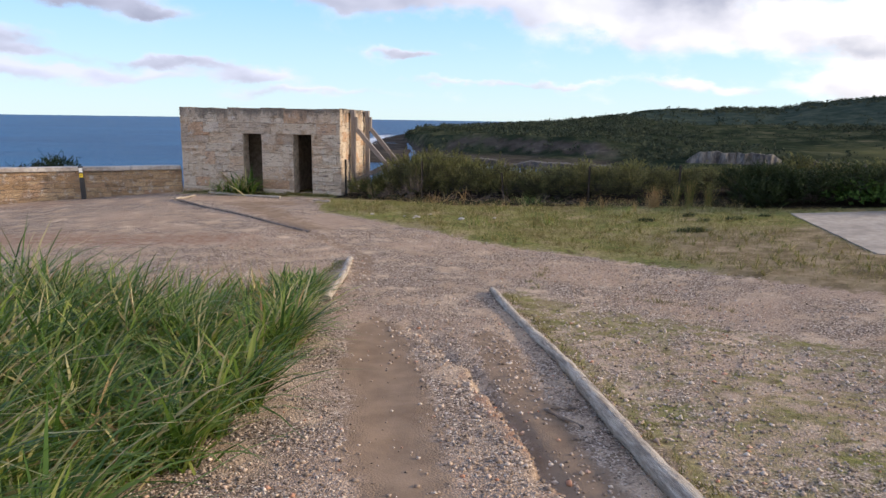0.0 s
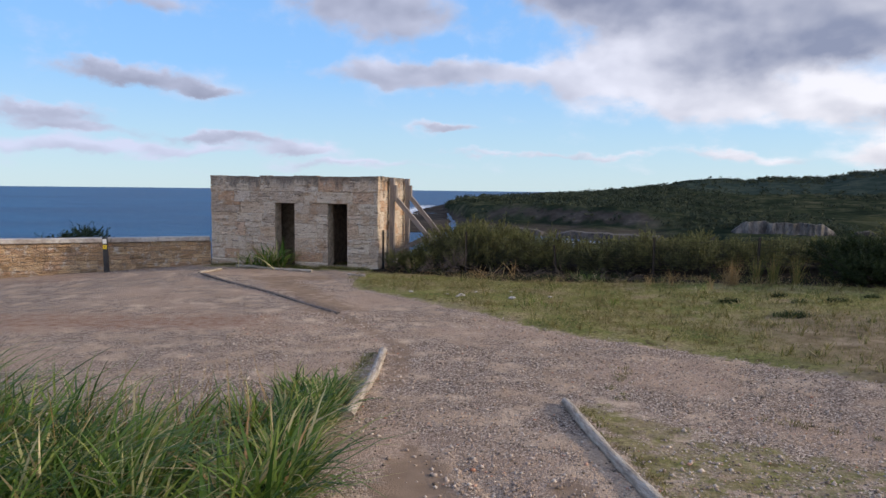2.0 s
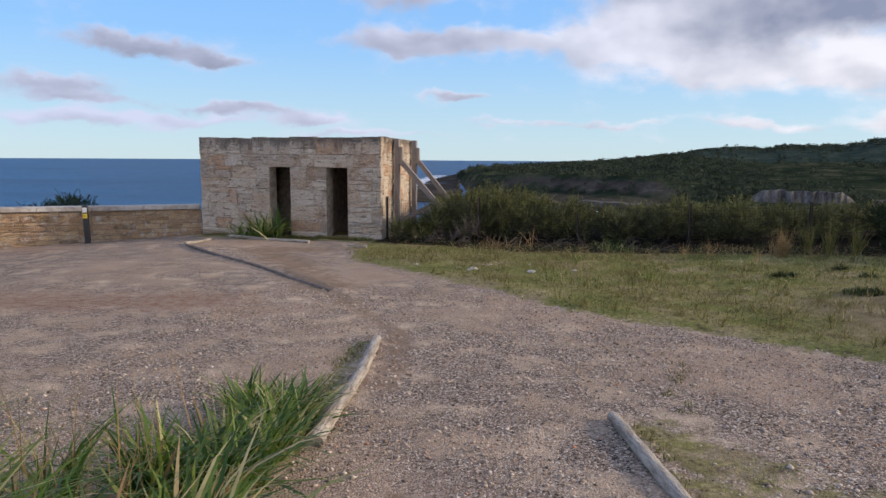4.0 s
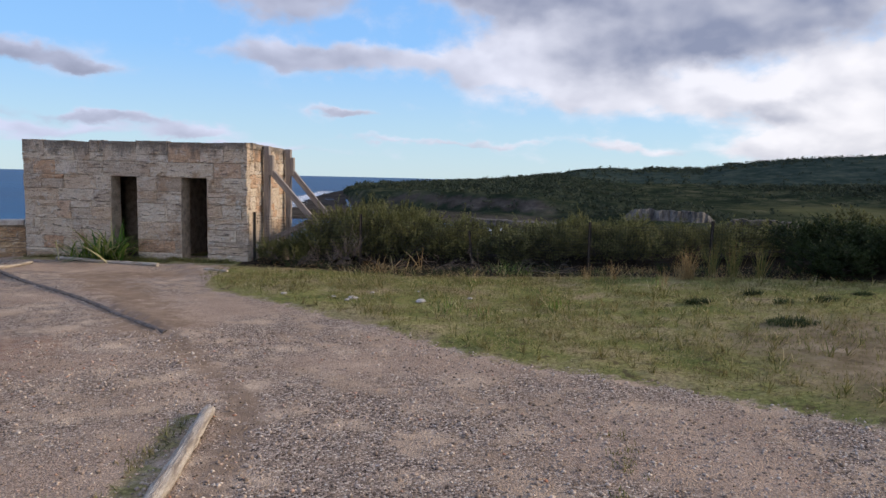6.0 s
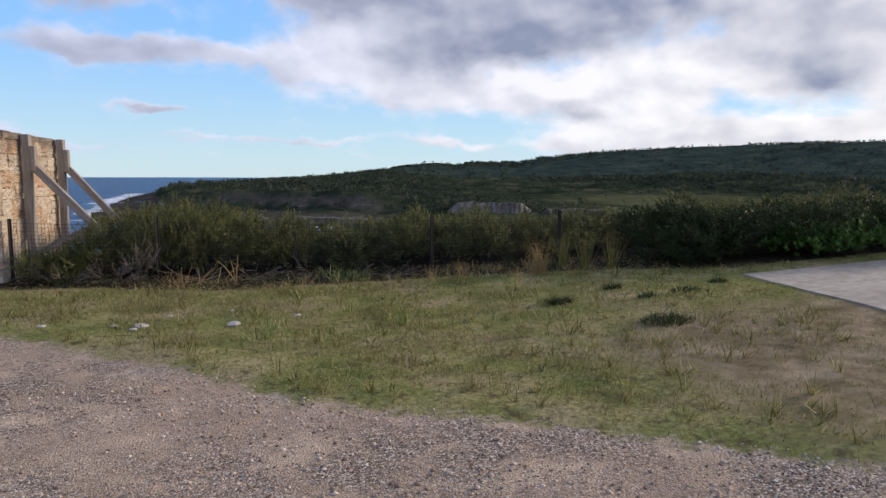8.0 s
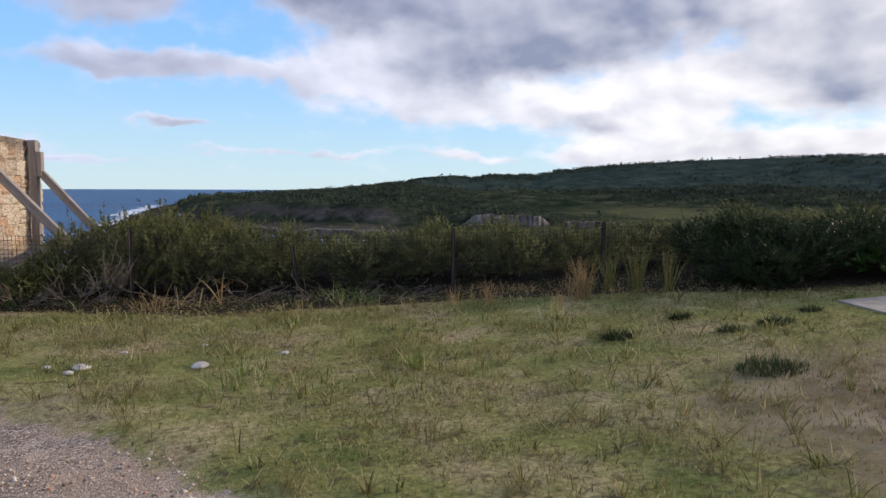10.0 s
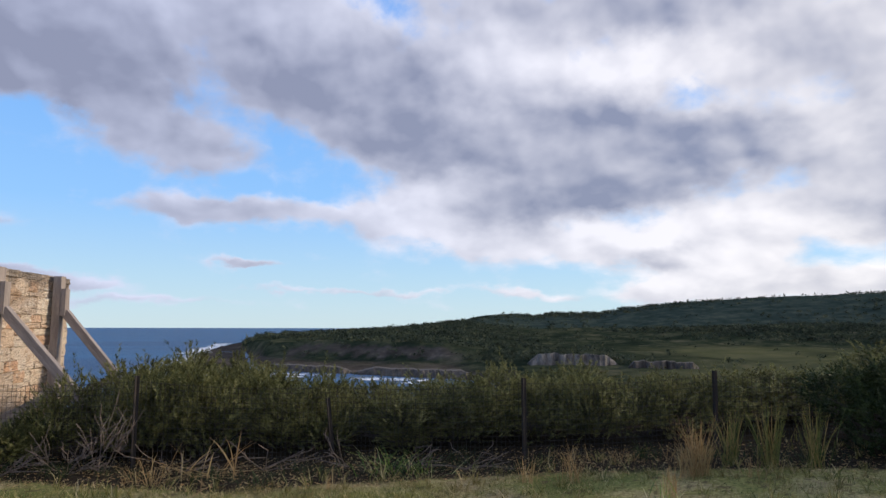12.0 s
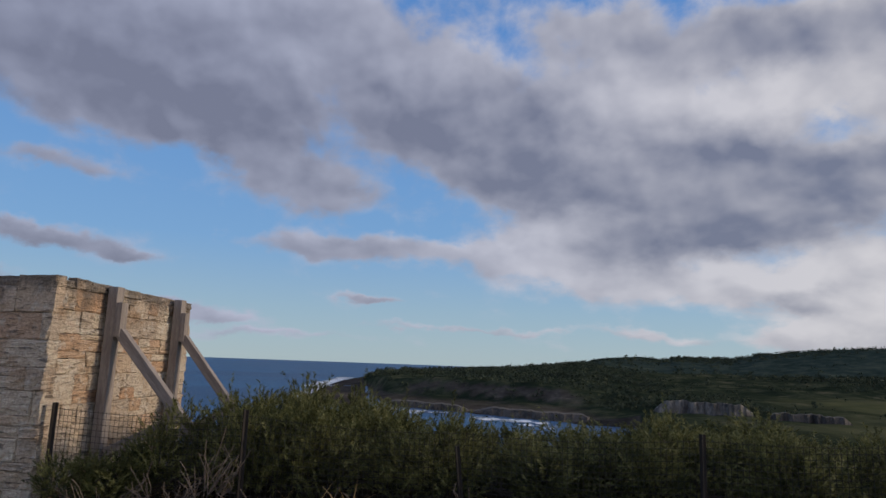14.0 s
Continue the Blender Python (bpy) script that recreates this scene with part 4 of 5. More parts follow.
for i in range(len(POSTS) - 1):
    (x0, y0, t0, *_), (x1, y1, t1, *_) = POSTS[i], POSTS[i + 1]
    t0, t1 = t0 - 0.07, t1 - 0.07
    if i in (1, 2):
        t0, t1 = (t0, 0.03) if i == 1 else (0.03, t1)
    g0, g1 = ground_z(x0, y0), ground_z(x1, y1)
    span = math.hypot(x1 - x0, y1 - y0)
    segs = []

    def at_(u, v):
        sag = -0.05 * math.sin(math.pi * u)
        lo, hi = g0 + (g1 - g0) * u + 0.03, t0 + (t1 - t0) * u + sag
        return (x0 + (x1 - x0) * u, y0 + (y1 - y0) * u + 0.03, lo + (hi - lo) * v)
    cols = int(span / 0.055)
    for c in range(cols + 1):
        u = c / cols
        segs.append((at_(u, 0.0), at_(u, 1.02)))
    for v in np.linspace(0.02, 1.0, 15):
        for c in range(6):
            segs.append((at_(c / 6, v), at_((c + 1) / 6, v)))
    v, f = wires(segs, 0.0028)
    piece("mesh_panel", mesh_of("mesh_panel", v - np.array(fence.location), f, wire_mat), fence, "rusty woven wire mesh")


# ---- plants ----
def blades(roots, tips_dir, lengths, widths, droop, segs=4):
    """Tapered bent blades. roots (n,3), tips_dir (n,2) lean, lengths, widths, droop (n)."""
    n_ = len(roots)
    lean = np.linalg.norm(tips_dir, axis=1)
    head = np.where(lean[:, None] > 1e-6, tips_dir / np.maximum(lean, 1e-6)[:, None], np.array([[1.0, 0.0]]))
    side = np.stack([-head[:, 1], head[:, 0], np.zeros(n_)], 1)
    tw = rng.uniform(-0.9, 0.9, n_)
    side = side * np.cos(tw)[:, None] + np.stack([head[:, 0], head[:, 1], np.zeros(n_)], 1) * np.sin(tw)[:, None]
    rows_ = []
    for i in range(segs + 1):
        t = i / segs
        out = lean * t + droop * t * t
        up = np.sqrt(np.clip(1 - (lean * 0.8) ** 2, 0.05, 1)) * t - droop * 0.55 * t ** 3
        p = roots + np.stack([head[:, 0] * out * lengths, head[:, 1] * out * lengths, up * lengths], 1)
        w = widths * (0.75 + 0.5 * t if t < 0.4 else 0.95 * (1 - ((t - 0.4) / 0.6) ** 1.6) + 0.02)
        rows_.append((p - side * w[:, None] / 2, p + side * w[:, None] / 2))
    v = np.stack([q for pr in rows_ for q in pr], 1)
    k = 2 * (segs + 1)
    base_ = np.arange(n_)[:, None] * k
    f = np.concatenate([base_ + np.array([[2 * i, 2 * i + 1, 2 * i + 3, 2 * i + 2]]) for i in range(segs)])
    return v.reshape(-1, 3), f


def join(parts):
    vs, fs, k = [], [], 0
    for v, f in parts:
        vs.append(v)
        fs.append(f + k)
        k += len(v)
    return np.concatenate(vs), np.concatenate(fs)


def bed_far(x):
    return np.interp(x, [-9, -4.0, -3.0, -2.4, -2.0, -1.75, -1.6], [5.3, 6.0, 6.3, 6.5, 6.8, 7.5, 7.9])


# the bed of long grass: tufts, each a fountain of blades
tufts = []
while len(tufts) < 520:
    x, y = rng.uniform(-8.5, -1.25), rng.uniform(-0.8, 8.4)
    edge_x = np.interp(y, [-1, 3, 5, 7, 8.4], [-1.38, -1.34, -1.16, -1.36, -1.66])
    if x < edge_x and y < bed_far(x) and rng.uniform() < (1 if x > -5 else 0.6):
        tufts.append((x, y))
tufts += [(-1.62, 8.05), (-1.72, 8.2), (-1.85, 8.0), (-1.6, 7.85), (-1.95, 8.15), (-1.75, 7.9), (-1.55, 8.2)]
made = []
for x, y in tufts:
    k = int(rng.uniform(50, 84))
    near = rng.normal(0, 0.055, (k, 2))
    roots = np.column_stack([x + near[:, 0], y + near[:, 1], np.zeros(k)])
    roots[:, 2] = land(roots[:, 0], roots[:, 1]) - 0.01
    th = rng.uniform(0, 2 * np.pi, k)
    ln = np.abs(rng.normal(0.40, 0.24, k))
    far_fade = np.interp(x, [-4.2, -3.0, -1.8], [1.65, 1.45, 1.0]) * np.interp(y, [6.0, 8.2], [1.0, 0.58])
    lens = rng.uniform(0.34, 0.74, k) * far_fade * rng.uniform(0.85, 1.1)
    made.append(blades(roots, np.column_stack([np.cos(th), np.sin(th)]) * ln[:, None] + np.array([0.05, 0.0]), lens, rng.uniform(0.012, 0.030, k), rng.uniform(0.1, 0.8, k)))
n_ = 1100
x = rng.uniform(-8.5, -1.7, n_)
y = bed_far(x) - np.abs(rng.normal(0, 0.9, n_)) * np.where(x < -3, 1.0, 0.5)
th = rng.uniform(0, 2 * np.pi, n_)
stalks = blades(np.column_stack([x, y, land(x, y)]), np.column_stack([np.cos(th), np.sin(th)]) * rng.uniform(0.02, 0.35, n_)[:, None], rng.uniform(0.45, 0.95, n_), rng.uniform(0.003, 0.007, n_), rng.uniform(0, 0.3, n_), 4)
thing("seed_stalks", mesh_of("seed_stalks", stalks[0], stalks[1], straw_mat), "thin brown seeding grass stalks behind the green bed", "grass", kind="stuff")
v, f = join(made)
thing("long_grass", mesh_of("long_grass", v, f, tussock_mat), "thick bed of long green strap-leaved grass with straw tips", "grass", kind="stuff")

# short lawn
n_ = 310000
x, y = rng.uniform(-3.6, 9.5, n_), rng.uniform(8.0, 20.2, n_)
d, s = to_line(x, y, LAWN_FRONT)
keep = (s < 0) & (rng.uniform(0, 1, n_) < 1 - 0.62 * np.clip((x - 2.0) / 2.8, 0, 1) * np.clip((15.8 - y) / 3.0, 0, 1)) & (rng.uniform(0, 1, n_) < np.clip(d / 0.7, 0.05, 1) * np.clip(0.62 + 0.8 * waves(x, y, 1.3, 41, 4) + 0.8 * waves(x, y, 0.32, 42, 2), 0.05, 1))
keep &= (y < hedge_foot(x) + 0.1 + 0.25 * waves(x, y, 0.7, 22)) & ~((x > 6.9 + (y - 10.6) * 0.22) & (y < 15.6))
x, y = x[keep], y[keep]
n_ = len(x)
th = rng.uniform(0, 2 * np.pi, n_)
L = rng.uniform(0.025, 0.07, n_) * np.clip(1 + 0.9 * waves(x, y, 0.8, 43), 0.5, 1.9)
v, f = blades(np.column_stack([x, y, land(x, y) - 0.004]), np.column_stack([np.cos(th), np.sin(th)]) * rng.uniform(0.1, 0.8, n_)[:, None], L, rng.uniform(0.006, 0.012, n_), rng.uniform(0, 0.4, n_), 1)
thing("lawn_grass", mesh_of("lawn_grass", v, f, lawn_mat), "short patchy green and straw-coloured lawn", "grass", kind="stuff")


def leafy(name, w, h, sprays, leaves, mats, seed, leaf=(0.045, 0.011), low=0.15, droop=0.0, spray=0.17):
    """One shrub: bare stems and a crown of leafy sprays."""
    g = np.random.default_rng(seed)
    top = tagged(new(name))
    lobes = [(g.uniform(-0.36, 0.36) * w, g.uniform(-0.28, 0.28) * w, g.uniform(0.3, 0.64) * h, g.uniform(0.15, 0.29) * w, g.uniform(0.24, 0.40) * h) for _ in range(9)]
    made_, stems = [], []
    for _ in range(sprays):
        cx, cy, cz, rw, rh = lobes[g.integers(len(lobes))]
        q = g.normal(0, 1, 3)
        q /= np.linalg.norm(q)
        rad = g.uniform(0.55, 1.04)
        p = np.array([cx + q[0] * rw * rad, cy + q[1] * rw * rad, max(cz + q[2] * rh * rad, low * h * g.uniform(0.4, 1.4))])
        axis = np.array([q[0] * 0.85, q[1] * 0.85, 0.75 - droop + 0.5 * q[2]]) + g.normal(0, 0.25, 3)
        axis /= np.linalg.norm(axis)
        L_ = spray * g.uniform(0.6, 1.4) * (1.9 if g.random() < 0.07 and q[2] > 0.2 else 1)
        k = leaves
        t = g.uniform(0, 1, k)
        a1 = np.cross(axis, (0.21, 0.35, 0.91))
        a1 /= np.linalg.norm(a1)
        a2 = np.cross(axis, a1)
        ph = g.uniform(0, 2 * np.pi, k)
        rad_ = a1[None] * np.cos(ph)[:, None] + a2[None] * np.sin(ph)[:, None]
        start = p + axis[None] * (t * L_)[:, None]
        ldir = rad_ * g.uniform(0.5, 1.0, k)[:, None] + axis[None] * g.uniform(0.5, 1.1, k)[:, None]
        ldir /= np.linalg.norm(ldir, axis=1)[:, None]
        ll, lw = leaf[0] * g.uniform(0.6, 1.25, k), leaf[1] * g.uniform(0.7, 1.3, k)
        wd = np.cross(ldir, rad_ + g.normal(0, 0.4, (k, 3)))
        wd /= np.maximum(np.linalg.norm(wd, axis=1), 1e-6)[:, None]
        vv = np.stack([start - wd * (lw / 2)[:, None], start + wd * (lw / 2)[:, None], start + ldir * ll[:, None]], 1).reshape(-1, 3)
        ff = np.arange(3 * k).reshape(k, 3)
        made_.append((vv, ff))
        if g.random() < 0.05:
            stems.append((p, 0))
    v_, f_ = join(made_)
    piece("crown", mesh_of("crown", v_, f_, mats[0]), top)
    for q in range(5):
        segs_ = []
        for p, _ in stems[q::5]:
            root = np.array([math.cos(q * 1.3) * 0.06, math.sin(q * 1.3) * 0.06, -0.05])
            fork = root + (np.array([math.cos(q * 1.3) * w * 0.16, math.sin(q * 1.3) * w * 0.16, h * 0.28]))
            segs_ += [(root, fork), (fork, p * 0.92)]
        if segs_:
            v_, f_ = wires(segs_, 0.007)
            piece("branch", mesh_of("branch", v_, f_, mats[1]), top, "thin dark branch")
    return top


olive = [leafy("shrub", 1.9, 1.25, 1150, 34, (shrub_mat, bark), 50 + i, (0.055, 0.014), 0.05, spray=0.20) for i in range(3)]
green = [leafy("shrub", 2.4, 1.6, 1250, 32, (grey_shrub_mat, bark), 60 + i, (0.070, 0.018), 0.05, spray=0.24) for i in range(2)]
for o in olive:
    tagged(o, "olive-green fine-leaved coastal shrub behind the wire fence", "shrub", "shrubs of the hedge")
for o in green:
    tagged(o, "dark green dense coastal shrub beside the fence", "shrub", "shrubs of the hedge")
# shrub places: x, y, kind, width scale, height scale, turn
ROW = [
    (-2.35, 20.25, 0, 0.60, 0.52, 20), (-1.45, 20.75, 1, 0.85, 0.84, 80), (-0.55, 20.9, 2, 1.0, 1.06, 140), (0.45, 21.0, 0, 1.0, 1.0, 200), (1.45, 20.9, 1, 0.95, 0.84, 260),
    (2.4, 20.7, 2, 0.95, 0.70, 320), (3.2, 20.5, 0, 0.95, 0.74, 10), (4.4, 20.2, 1, 1.0, 0.84, 60), (5.5, 19.8, 2, 0.95, 0.82, 110), (6.9, 19.5, 0, 0.9, 0.70, 170),
    (8.0, 18.6, 3, 0.85, 0.60, 40), (9.2, 18.2, 4, 0.95, 0.64, 100), (10.8, 17.9, 3, 1.0, 0.62, 170), (12.4, 17.6, 4, 1.0, 0.66, 250), (14.2, 17.2, 3, 1.1, 0.70, 300), (16.2, 17.0, 4, 1.2, 0.78, 20), (18.6, 16.6, 3, 1.2, 0.82, 75), (21.0, 16.4, 4, 1.3, 0.82, 130),
    (-1.0, 22.6, 0, 1.2, 1.08, 45), (0.6, 22.8, 1, 1.2, 1.0, 130), (2.2, 22.6, 2, 1.2, 0.82, 210), (4.1, 22.2, 0, 1.2, 0.74, 280), (6.0, 21.7, 1, 1.3, 0.74, 330), (8.2, 20.8, 2, 1.3, 0.76, 30), (10.5, 20.2, 0, 1.4, 0.80, 90), (13.2, 19.6, 1, 1.5, 0.85, 160), (16.5, 19.4, 2, 1.6, 0.9, 240),
    (-14.7, 24.4, 3, 0.9, 0.85, 0),
]
variants = olive + green
for i, (x, y, k, sw, sh, turn) in enumerate(ROW):
    src = variants[k]
    y += 0.12 if -1.9 < x < 7.5 else (-1.15 if x > 7.5 else 0.0)
    at0 = pose(x, y, ground_z(x, y) - 0.02, 0, 0, turn)
    c = copy_thing(src, at0)
    c.scale = (sw, sw, sh)
for o in variants:
    for c in list(o.children_recursive) + [o]:
        bpy.data.objects.remove(c)


def tuft(name, x, y, count, length, width, spread, mat, label, category="grass tuft", group="", segs=4, droop=0.35, seed=0):
    g = np.random.default_rng(seed + int(1000 * abs(x) + 77 * abs(y)))
    th = g.uniform(0, 2 * np.pi, count)
    roots = np.column_stack([g.normal(0, spread * 0.25, count), g.normal(0, spread * 0.25, count), np.zeros(count)])
    ln = np.abs(g.normal(spread, spread * 0.6, count))
    v_, f_ = blades(roots, np.column_stack([np.cos(th), np.sin(th)]) * ln[:, None], g.uniform(0.5, 1.0, count) * length, g.uniform(0.7, 1.2, count) * width, g.uniform(0, droop, count), segs)
    return thing(name, mesh_of(name, v_, f_, mat), label, category, group, at=pose(x, y, ground_z(x, y) - 0.01))


# plant by the doorway
tuft("strap_leaf_plant", -6.2, 20.82, 140, 1.0, 0.046, 0.7, tussock_mat, "green strap-leaved plant growing against the hut", "plant", droop=1.15)
tuft("strap_leaf_plant", -6.75, 20.95, 60, 0.8, 0.036, 0.65, tussock_mat, "small green strap-leaved plant growing against the hut", "plant", droop=1.15)
# green and dry tufts on the lawn and before the fence
for x, y, L_, c in ((2.34, 15.1, 0.26, 60), (0.87, 15.2, 0.2, 26), (1.12, 14.5, 0.24, 16), (0.72, 14.8, 0.25, 22), (1.42, 17.4, 0.16, 40), (4.57, 16.6, 0.32, 24)):
    tuft("grass_tuft", x, y, c, L_, 0.008, 0.35, tussock_mat, "small dark green grass tuft on the lawn", group="tufts on the lawn")
for x, y, L_, c in ((4.15, 17.8, 0.5, 40), (5.5, 17.5, 0.75, 110), (5.35, 17.5, 0.5, 60), (3.7, 18.0, 0.42, 30), (4.75, 16.9, 0.4, 24), (5.9, 17.2, 0.35, 20), (1.2, 14.6, 0.3, 10), (1.6, 18.3, 0.3, 14)):
    tuft("dry_grass_tuft", x, y, c, L_, 0.007, 0.22, straw_mat, "tall straw-coloured grass tuft before the fence", group="dry tufts")
for x, y, L_, c in ((6.35, 17.5, 0.85, 80), (6.75, 17.3, 0.8, 60), (6.1, 17.8, 0.8, 60)):
    tuft("reed_clump", x, y, c, L_, 0.009, 0.2, reed_mat, "clump of upright green and gold reeds", "reeds", "reeds before the fence", droop=0.15)
# low dark cushions on the lawn
for x, y, s_, h_ in ((5.08, 13.6, 0.36, 0.14), (6.44, 14.95, 0.24, 0.14), (4.61, 15.25, 0.2, 0.16), (5.75, 14.9, 0.14, 0.13), (7.3, 15.3, 0.14, 0.12), (5.7, 15.65, 0.14, 0.14)):
    g = np.random.default_rng(int(x * 100))
    k = int(520 * s_ / 0.42)
    th, rr = g.uniform(0, 2 * np.pi, k), s_ * np.sqrt(g.uniform(0, 1, k))
    roots = np.column_stack([rr * np.cos(th), 0.6 * rr * np.sin(th), np.zeros(k)])
    up = h_ * (1.05 - 0.55 * (rr / s_) ** 2) * g.uniform(0.55, 1.15, k)
    th2 = g.uniform(0, 2 * np.pi, k)
    v_, f_ = blades(roots, np.column_stack([np.cos(th2), np.sin(th2)]) * g.uniform(0.1, 0.9, k)[:, None] + roots[:, :2] / s_ * 0.4, up, g.uniform(0.006, 0.012, k), g.uniform(0, 0.3, k), 2)
    thing("cushion_shrub", mesh_of("cushion_shrub", v_, f_, grey_shrub_mat), "low dark green cushion plant on the dry lawn", "shrub", "cushions on the lawn", at=pose(x, y, ground_z(x, y) - 0.01))

# pale stones in the grass
for x, y, r_ in ((-0.64, 15.95, 0.11), (-0.95, 16.05, 0.06), (0.40, 15.68, 0.12), (-1.75, 16.3, 0.07), (1.21, 16.0, 0.06), (0.42, 16.6, 0.05), (-0.35, 16.5, 0.05), (-0.72, 15.8, 0.07)):
    bm = bmesh.new()
    bmesh.ops.create_icosphere(bm, subdivisions=2, radius=r_ * 0.7)
    for v_ in bm.verts:
        v_.co *= 1 + 0.35 * noise.noise(v_.co * 9 + Vector((x * 7, y * 3, 0)))
        v_.co.z *= 0.38
    me_ = bpy.data.meshes.new("stone")
    bm.to_mesh(me_)
    bm.free()
    me_.materials.append(pale_rock)
    thing("stone", me_, "pale weathered stone lying in the grass", "stone", "stones in the grass", at=pose(x, y, ground_z(x, y) + r_ * 0.15, 0, 0, x * 90))

# pebbles of the gravel
n_ = 60000
x, y = rng.uniform(-4.0, 5.0, n_), 1.2 + 12.5 * rng.uniform(0, 1, n_) ** 1.4
d, s = to_line(x, y, LAWN_FRONT)
keep = ~((s < 0) & (d > 0.1)) & ~((x < -1.45) & (y < bed_far(x)))
d, s = to_line(x, y, TRACK)
keep &= ~((d < 0.28) & (rng.uniform(0, 1, n_) < 0.85) & (y < 7.6))
keep &= rng.uniform(0, 1, n_) < np.clip(0.6 + waves(x, y, 1.0, 51), 0.1, 1)
x, y = x[keep], y[keep]
n_ = len(x)
size = rng.uniform(0.005, 0.014, n_) * rng.choice([1, 1, 1, 1.6], n_)
shape = np.array([(1, 0, 0), (0, 1, 0), (-1, 0, 0), (0, -1, 0), (0.1, 0.1, 0.75), (0, 0, -0.5)])
tri = np.array([(0, 1, 4), (1, 2, 4), (2, 3, 4), (3, 0, 4), (1, 0, 5), (2, 1, 5), (3, 2, 5), (0, 3, 5)])
th = rng.uniform(0, 2 * np.pi, n_)
pv = shape[None] * rng.uniform(0.6, 1.3, (n_, 6, 3)) * size[:, None, None]
c_, s_ = np.cos(th)[:, None], np.sin(th)[:, None]
pv = np.stack([pv[..., 0] * c_ - pv[..., 1] * s_, pv[..., 0] * s_ + pv[..., 1] * c_, pv[..., 2]], -1)
pv += np.column_stack([x, y, land(x, y) + size * 0.2])[:, None]
tf = (np.arange(n_)[:, None, None] * 6 + tri[None]).reshape(-1, 3)
thing("gravel", mesh_of("gravel", pv.reshape(-1, 3), tf, pebble_mat), "loose pinkish-grey gravel", "gravel", kind="stuff")

# coarse loose stones washed out along the gully and over the verge
n_ = 950
t = rng.uniform(1.5, 7.0, n_)
x = np.interp(t, [g_[1] for g_ in GULLY[::-1]], [g_[0] for g_ in GULLY[::-1]]) - 0.14 + rng.normal(0, 0.16, n_)
y = t.copy()
x[350:], y[350:] = rng.uniform(1.3, 5.0, 600), rng.uniform(2.5, 8.0, 600)
size = rng.uniform(0.008, 0.020, n_) * rng.choice([1, 1, 1, 1.5], n_)
th = rng.uniform(0, 2 * np.pi, n_)
pv = shape[None] * rng.uniform(0.6, 1.3, (n_, 6, 3)) * size[:, None, None]
c_, s_ = np.cos(th)[:, None], np.sin(th)[:, None]
pv = np.stack([pv[..., 0] * c_ - pv[..., 1] * s_, pv[..., 0] * s_ + pv[..., 1] * c_, pv[..., 2]], -1)
pv += np.column_stack([x, y, land(x, y) + size * 0.15])[:, None]
tf = (np.arange(n_)[:, None, None] * 6 + tri[None]).reshape(-1, 3)
thing("loose_stones", mesh_of("loose_stones", pv.reshape(-1, 3), tf, pebble_mat), "coarse reddish stones washed out along the gully", "stones", kind="stuff")

# short dry stubble on the verge beside the logs
n_ = 26000
x, y = rng.uniform(0.8, 6.5, n_), rng.uniform(2.0, 9.2, n_)
keep = (y < np.interp(x, [0.6, 1.8, 2.95, 4.05, 9.0], [9.3, 7.9, 7.3, 6.1, 2.0]) + 0.2 * waves(x, y, 0.8, 74)) & (x > np.interp(y, [1.6, 4.9, 8.4], [1.58, 1.22, 0.80])) & (rng.uniform(0, 1, n_) < np.clip(0.35 + 0.9 * waves(x, y, 0.9, 75), 0.02, 1))
x, y = x[keep], y[keep]
n_ = len(x)
th = rng.uniform(0, 2 * np.pi, n_)
v, f = blades(np.column_stack([x, y, land(x, y) - 0.003]), np.column_stack([np.cos(th), np.sin(th)]) * rng.uniform(0.3, 0.9, n_)[:, None], rng.uniform(0.012, 0.035, n_), rng.uniform(0.004, 0.008, n_), rng.uniform(0, 0.4, n_), 1)
thing("verge_stubble", mesh_of("verge_stubble", v, f, lawn_mat), "sparse dry stubble grass on the stony verge", "grass", kind="stuff")

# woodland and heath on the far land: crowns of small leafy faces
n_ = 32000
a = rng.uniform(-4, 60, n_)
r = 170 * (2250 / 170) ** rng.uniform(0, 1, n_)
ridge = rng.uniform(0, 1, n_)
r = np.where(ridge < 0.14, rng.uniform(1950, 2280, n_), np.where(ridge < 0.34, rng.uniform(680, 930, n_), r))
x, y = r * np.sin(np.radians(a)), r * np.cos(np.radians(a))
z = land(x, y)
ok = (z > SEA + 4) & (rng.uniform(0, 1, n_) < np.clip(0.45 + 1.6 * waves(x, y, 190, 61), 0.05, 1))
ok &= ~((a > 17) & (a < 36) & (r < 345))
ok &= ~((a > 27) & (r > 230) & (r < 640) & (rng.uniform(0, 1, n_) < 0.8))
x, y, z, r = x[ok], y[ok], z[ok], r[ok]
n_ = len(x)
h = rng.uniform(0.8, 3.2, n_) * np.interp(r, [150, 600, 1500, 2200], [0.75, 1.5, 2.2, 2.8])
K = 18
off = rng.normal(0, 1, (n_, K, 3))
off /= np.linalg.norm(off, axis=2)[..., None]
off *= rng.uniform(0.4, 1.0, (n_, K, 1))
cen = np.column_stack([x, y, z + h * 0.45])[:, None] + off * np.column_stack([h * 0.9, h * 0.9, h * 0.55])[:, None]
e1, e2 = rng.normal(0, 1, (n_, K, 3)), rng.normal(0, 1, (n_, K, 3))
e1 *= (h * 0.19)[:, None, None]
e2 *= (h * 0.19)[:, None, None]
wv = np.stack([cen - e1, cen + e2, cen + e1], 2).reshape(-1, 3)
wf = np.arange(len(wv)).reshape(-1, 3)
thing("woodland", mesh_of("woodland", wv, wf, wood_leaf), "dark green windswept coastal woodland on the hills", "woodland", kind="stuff")

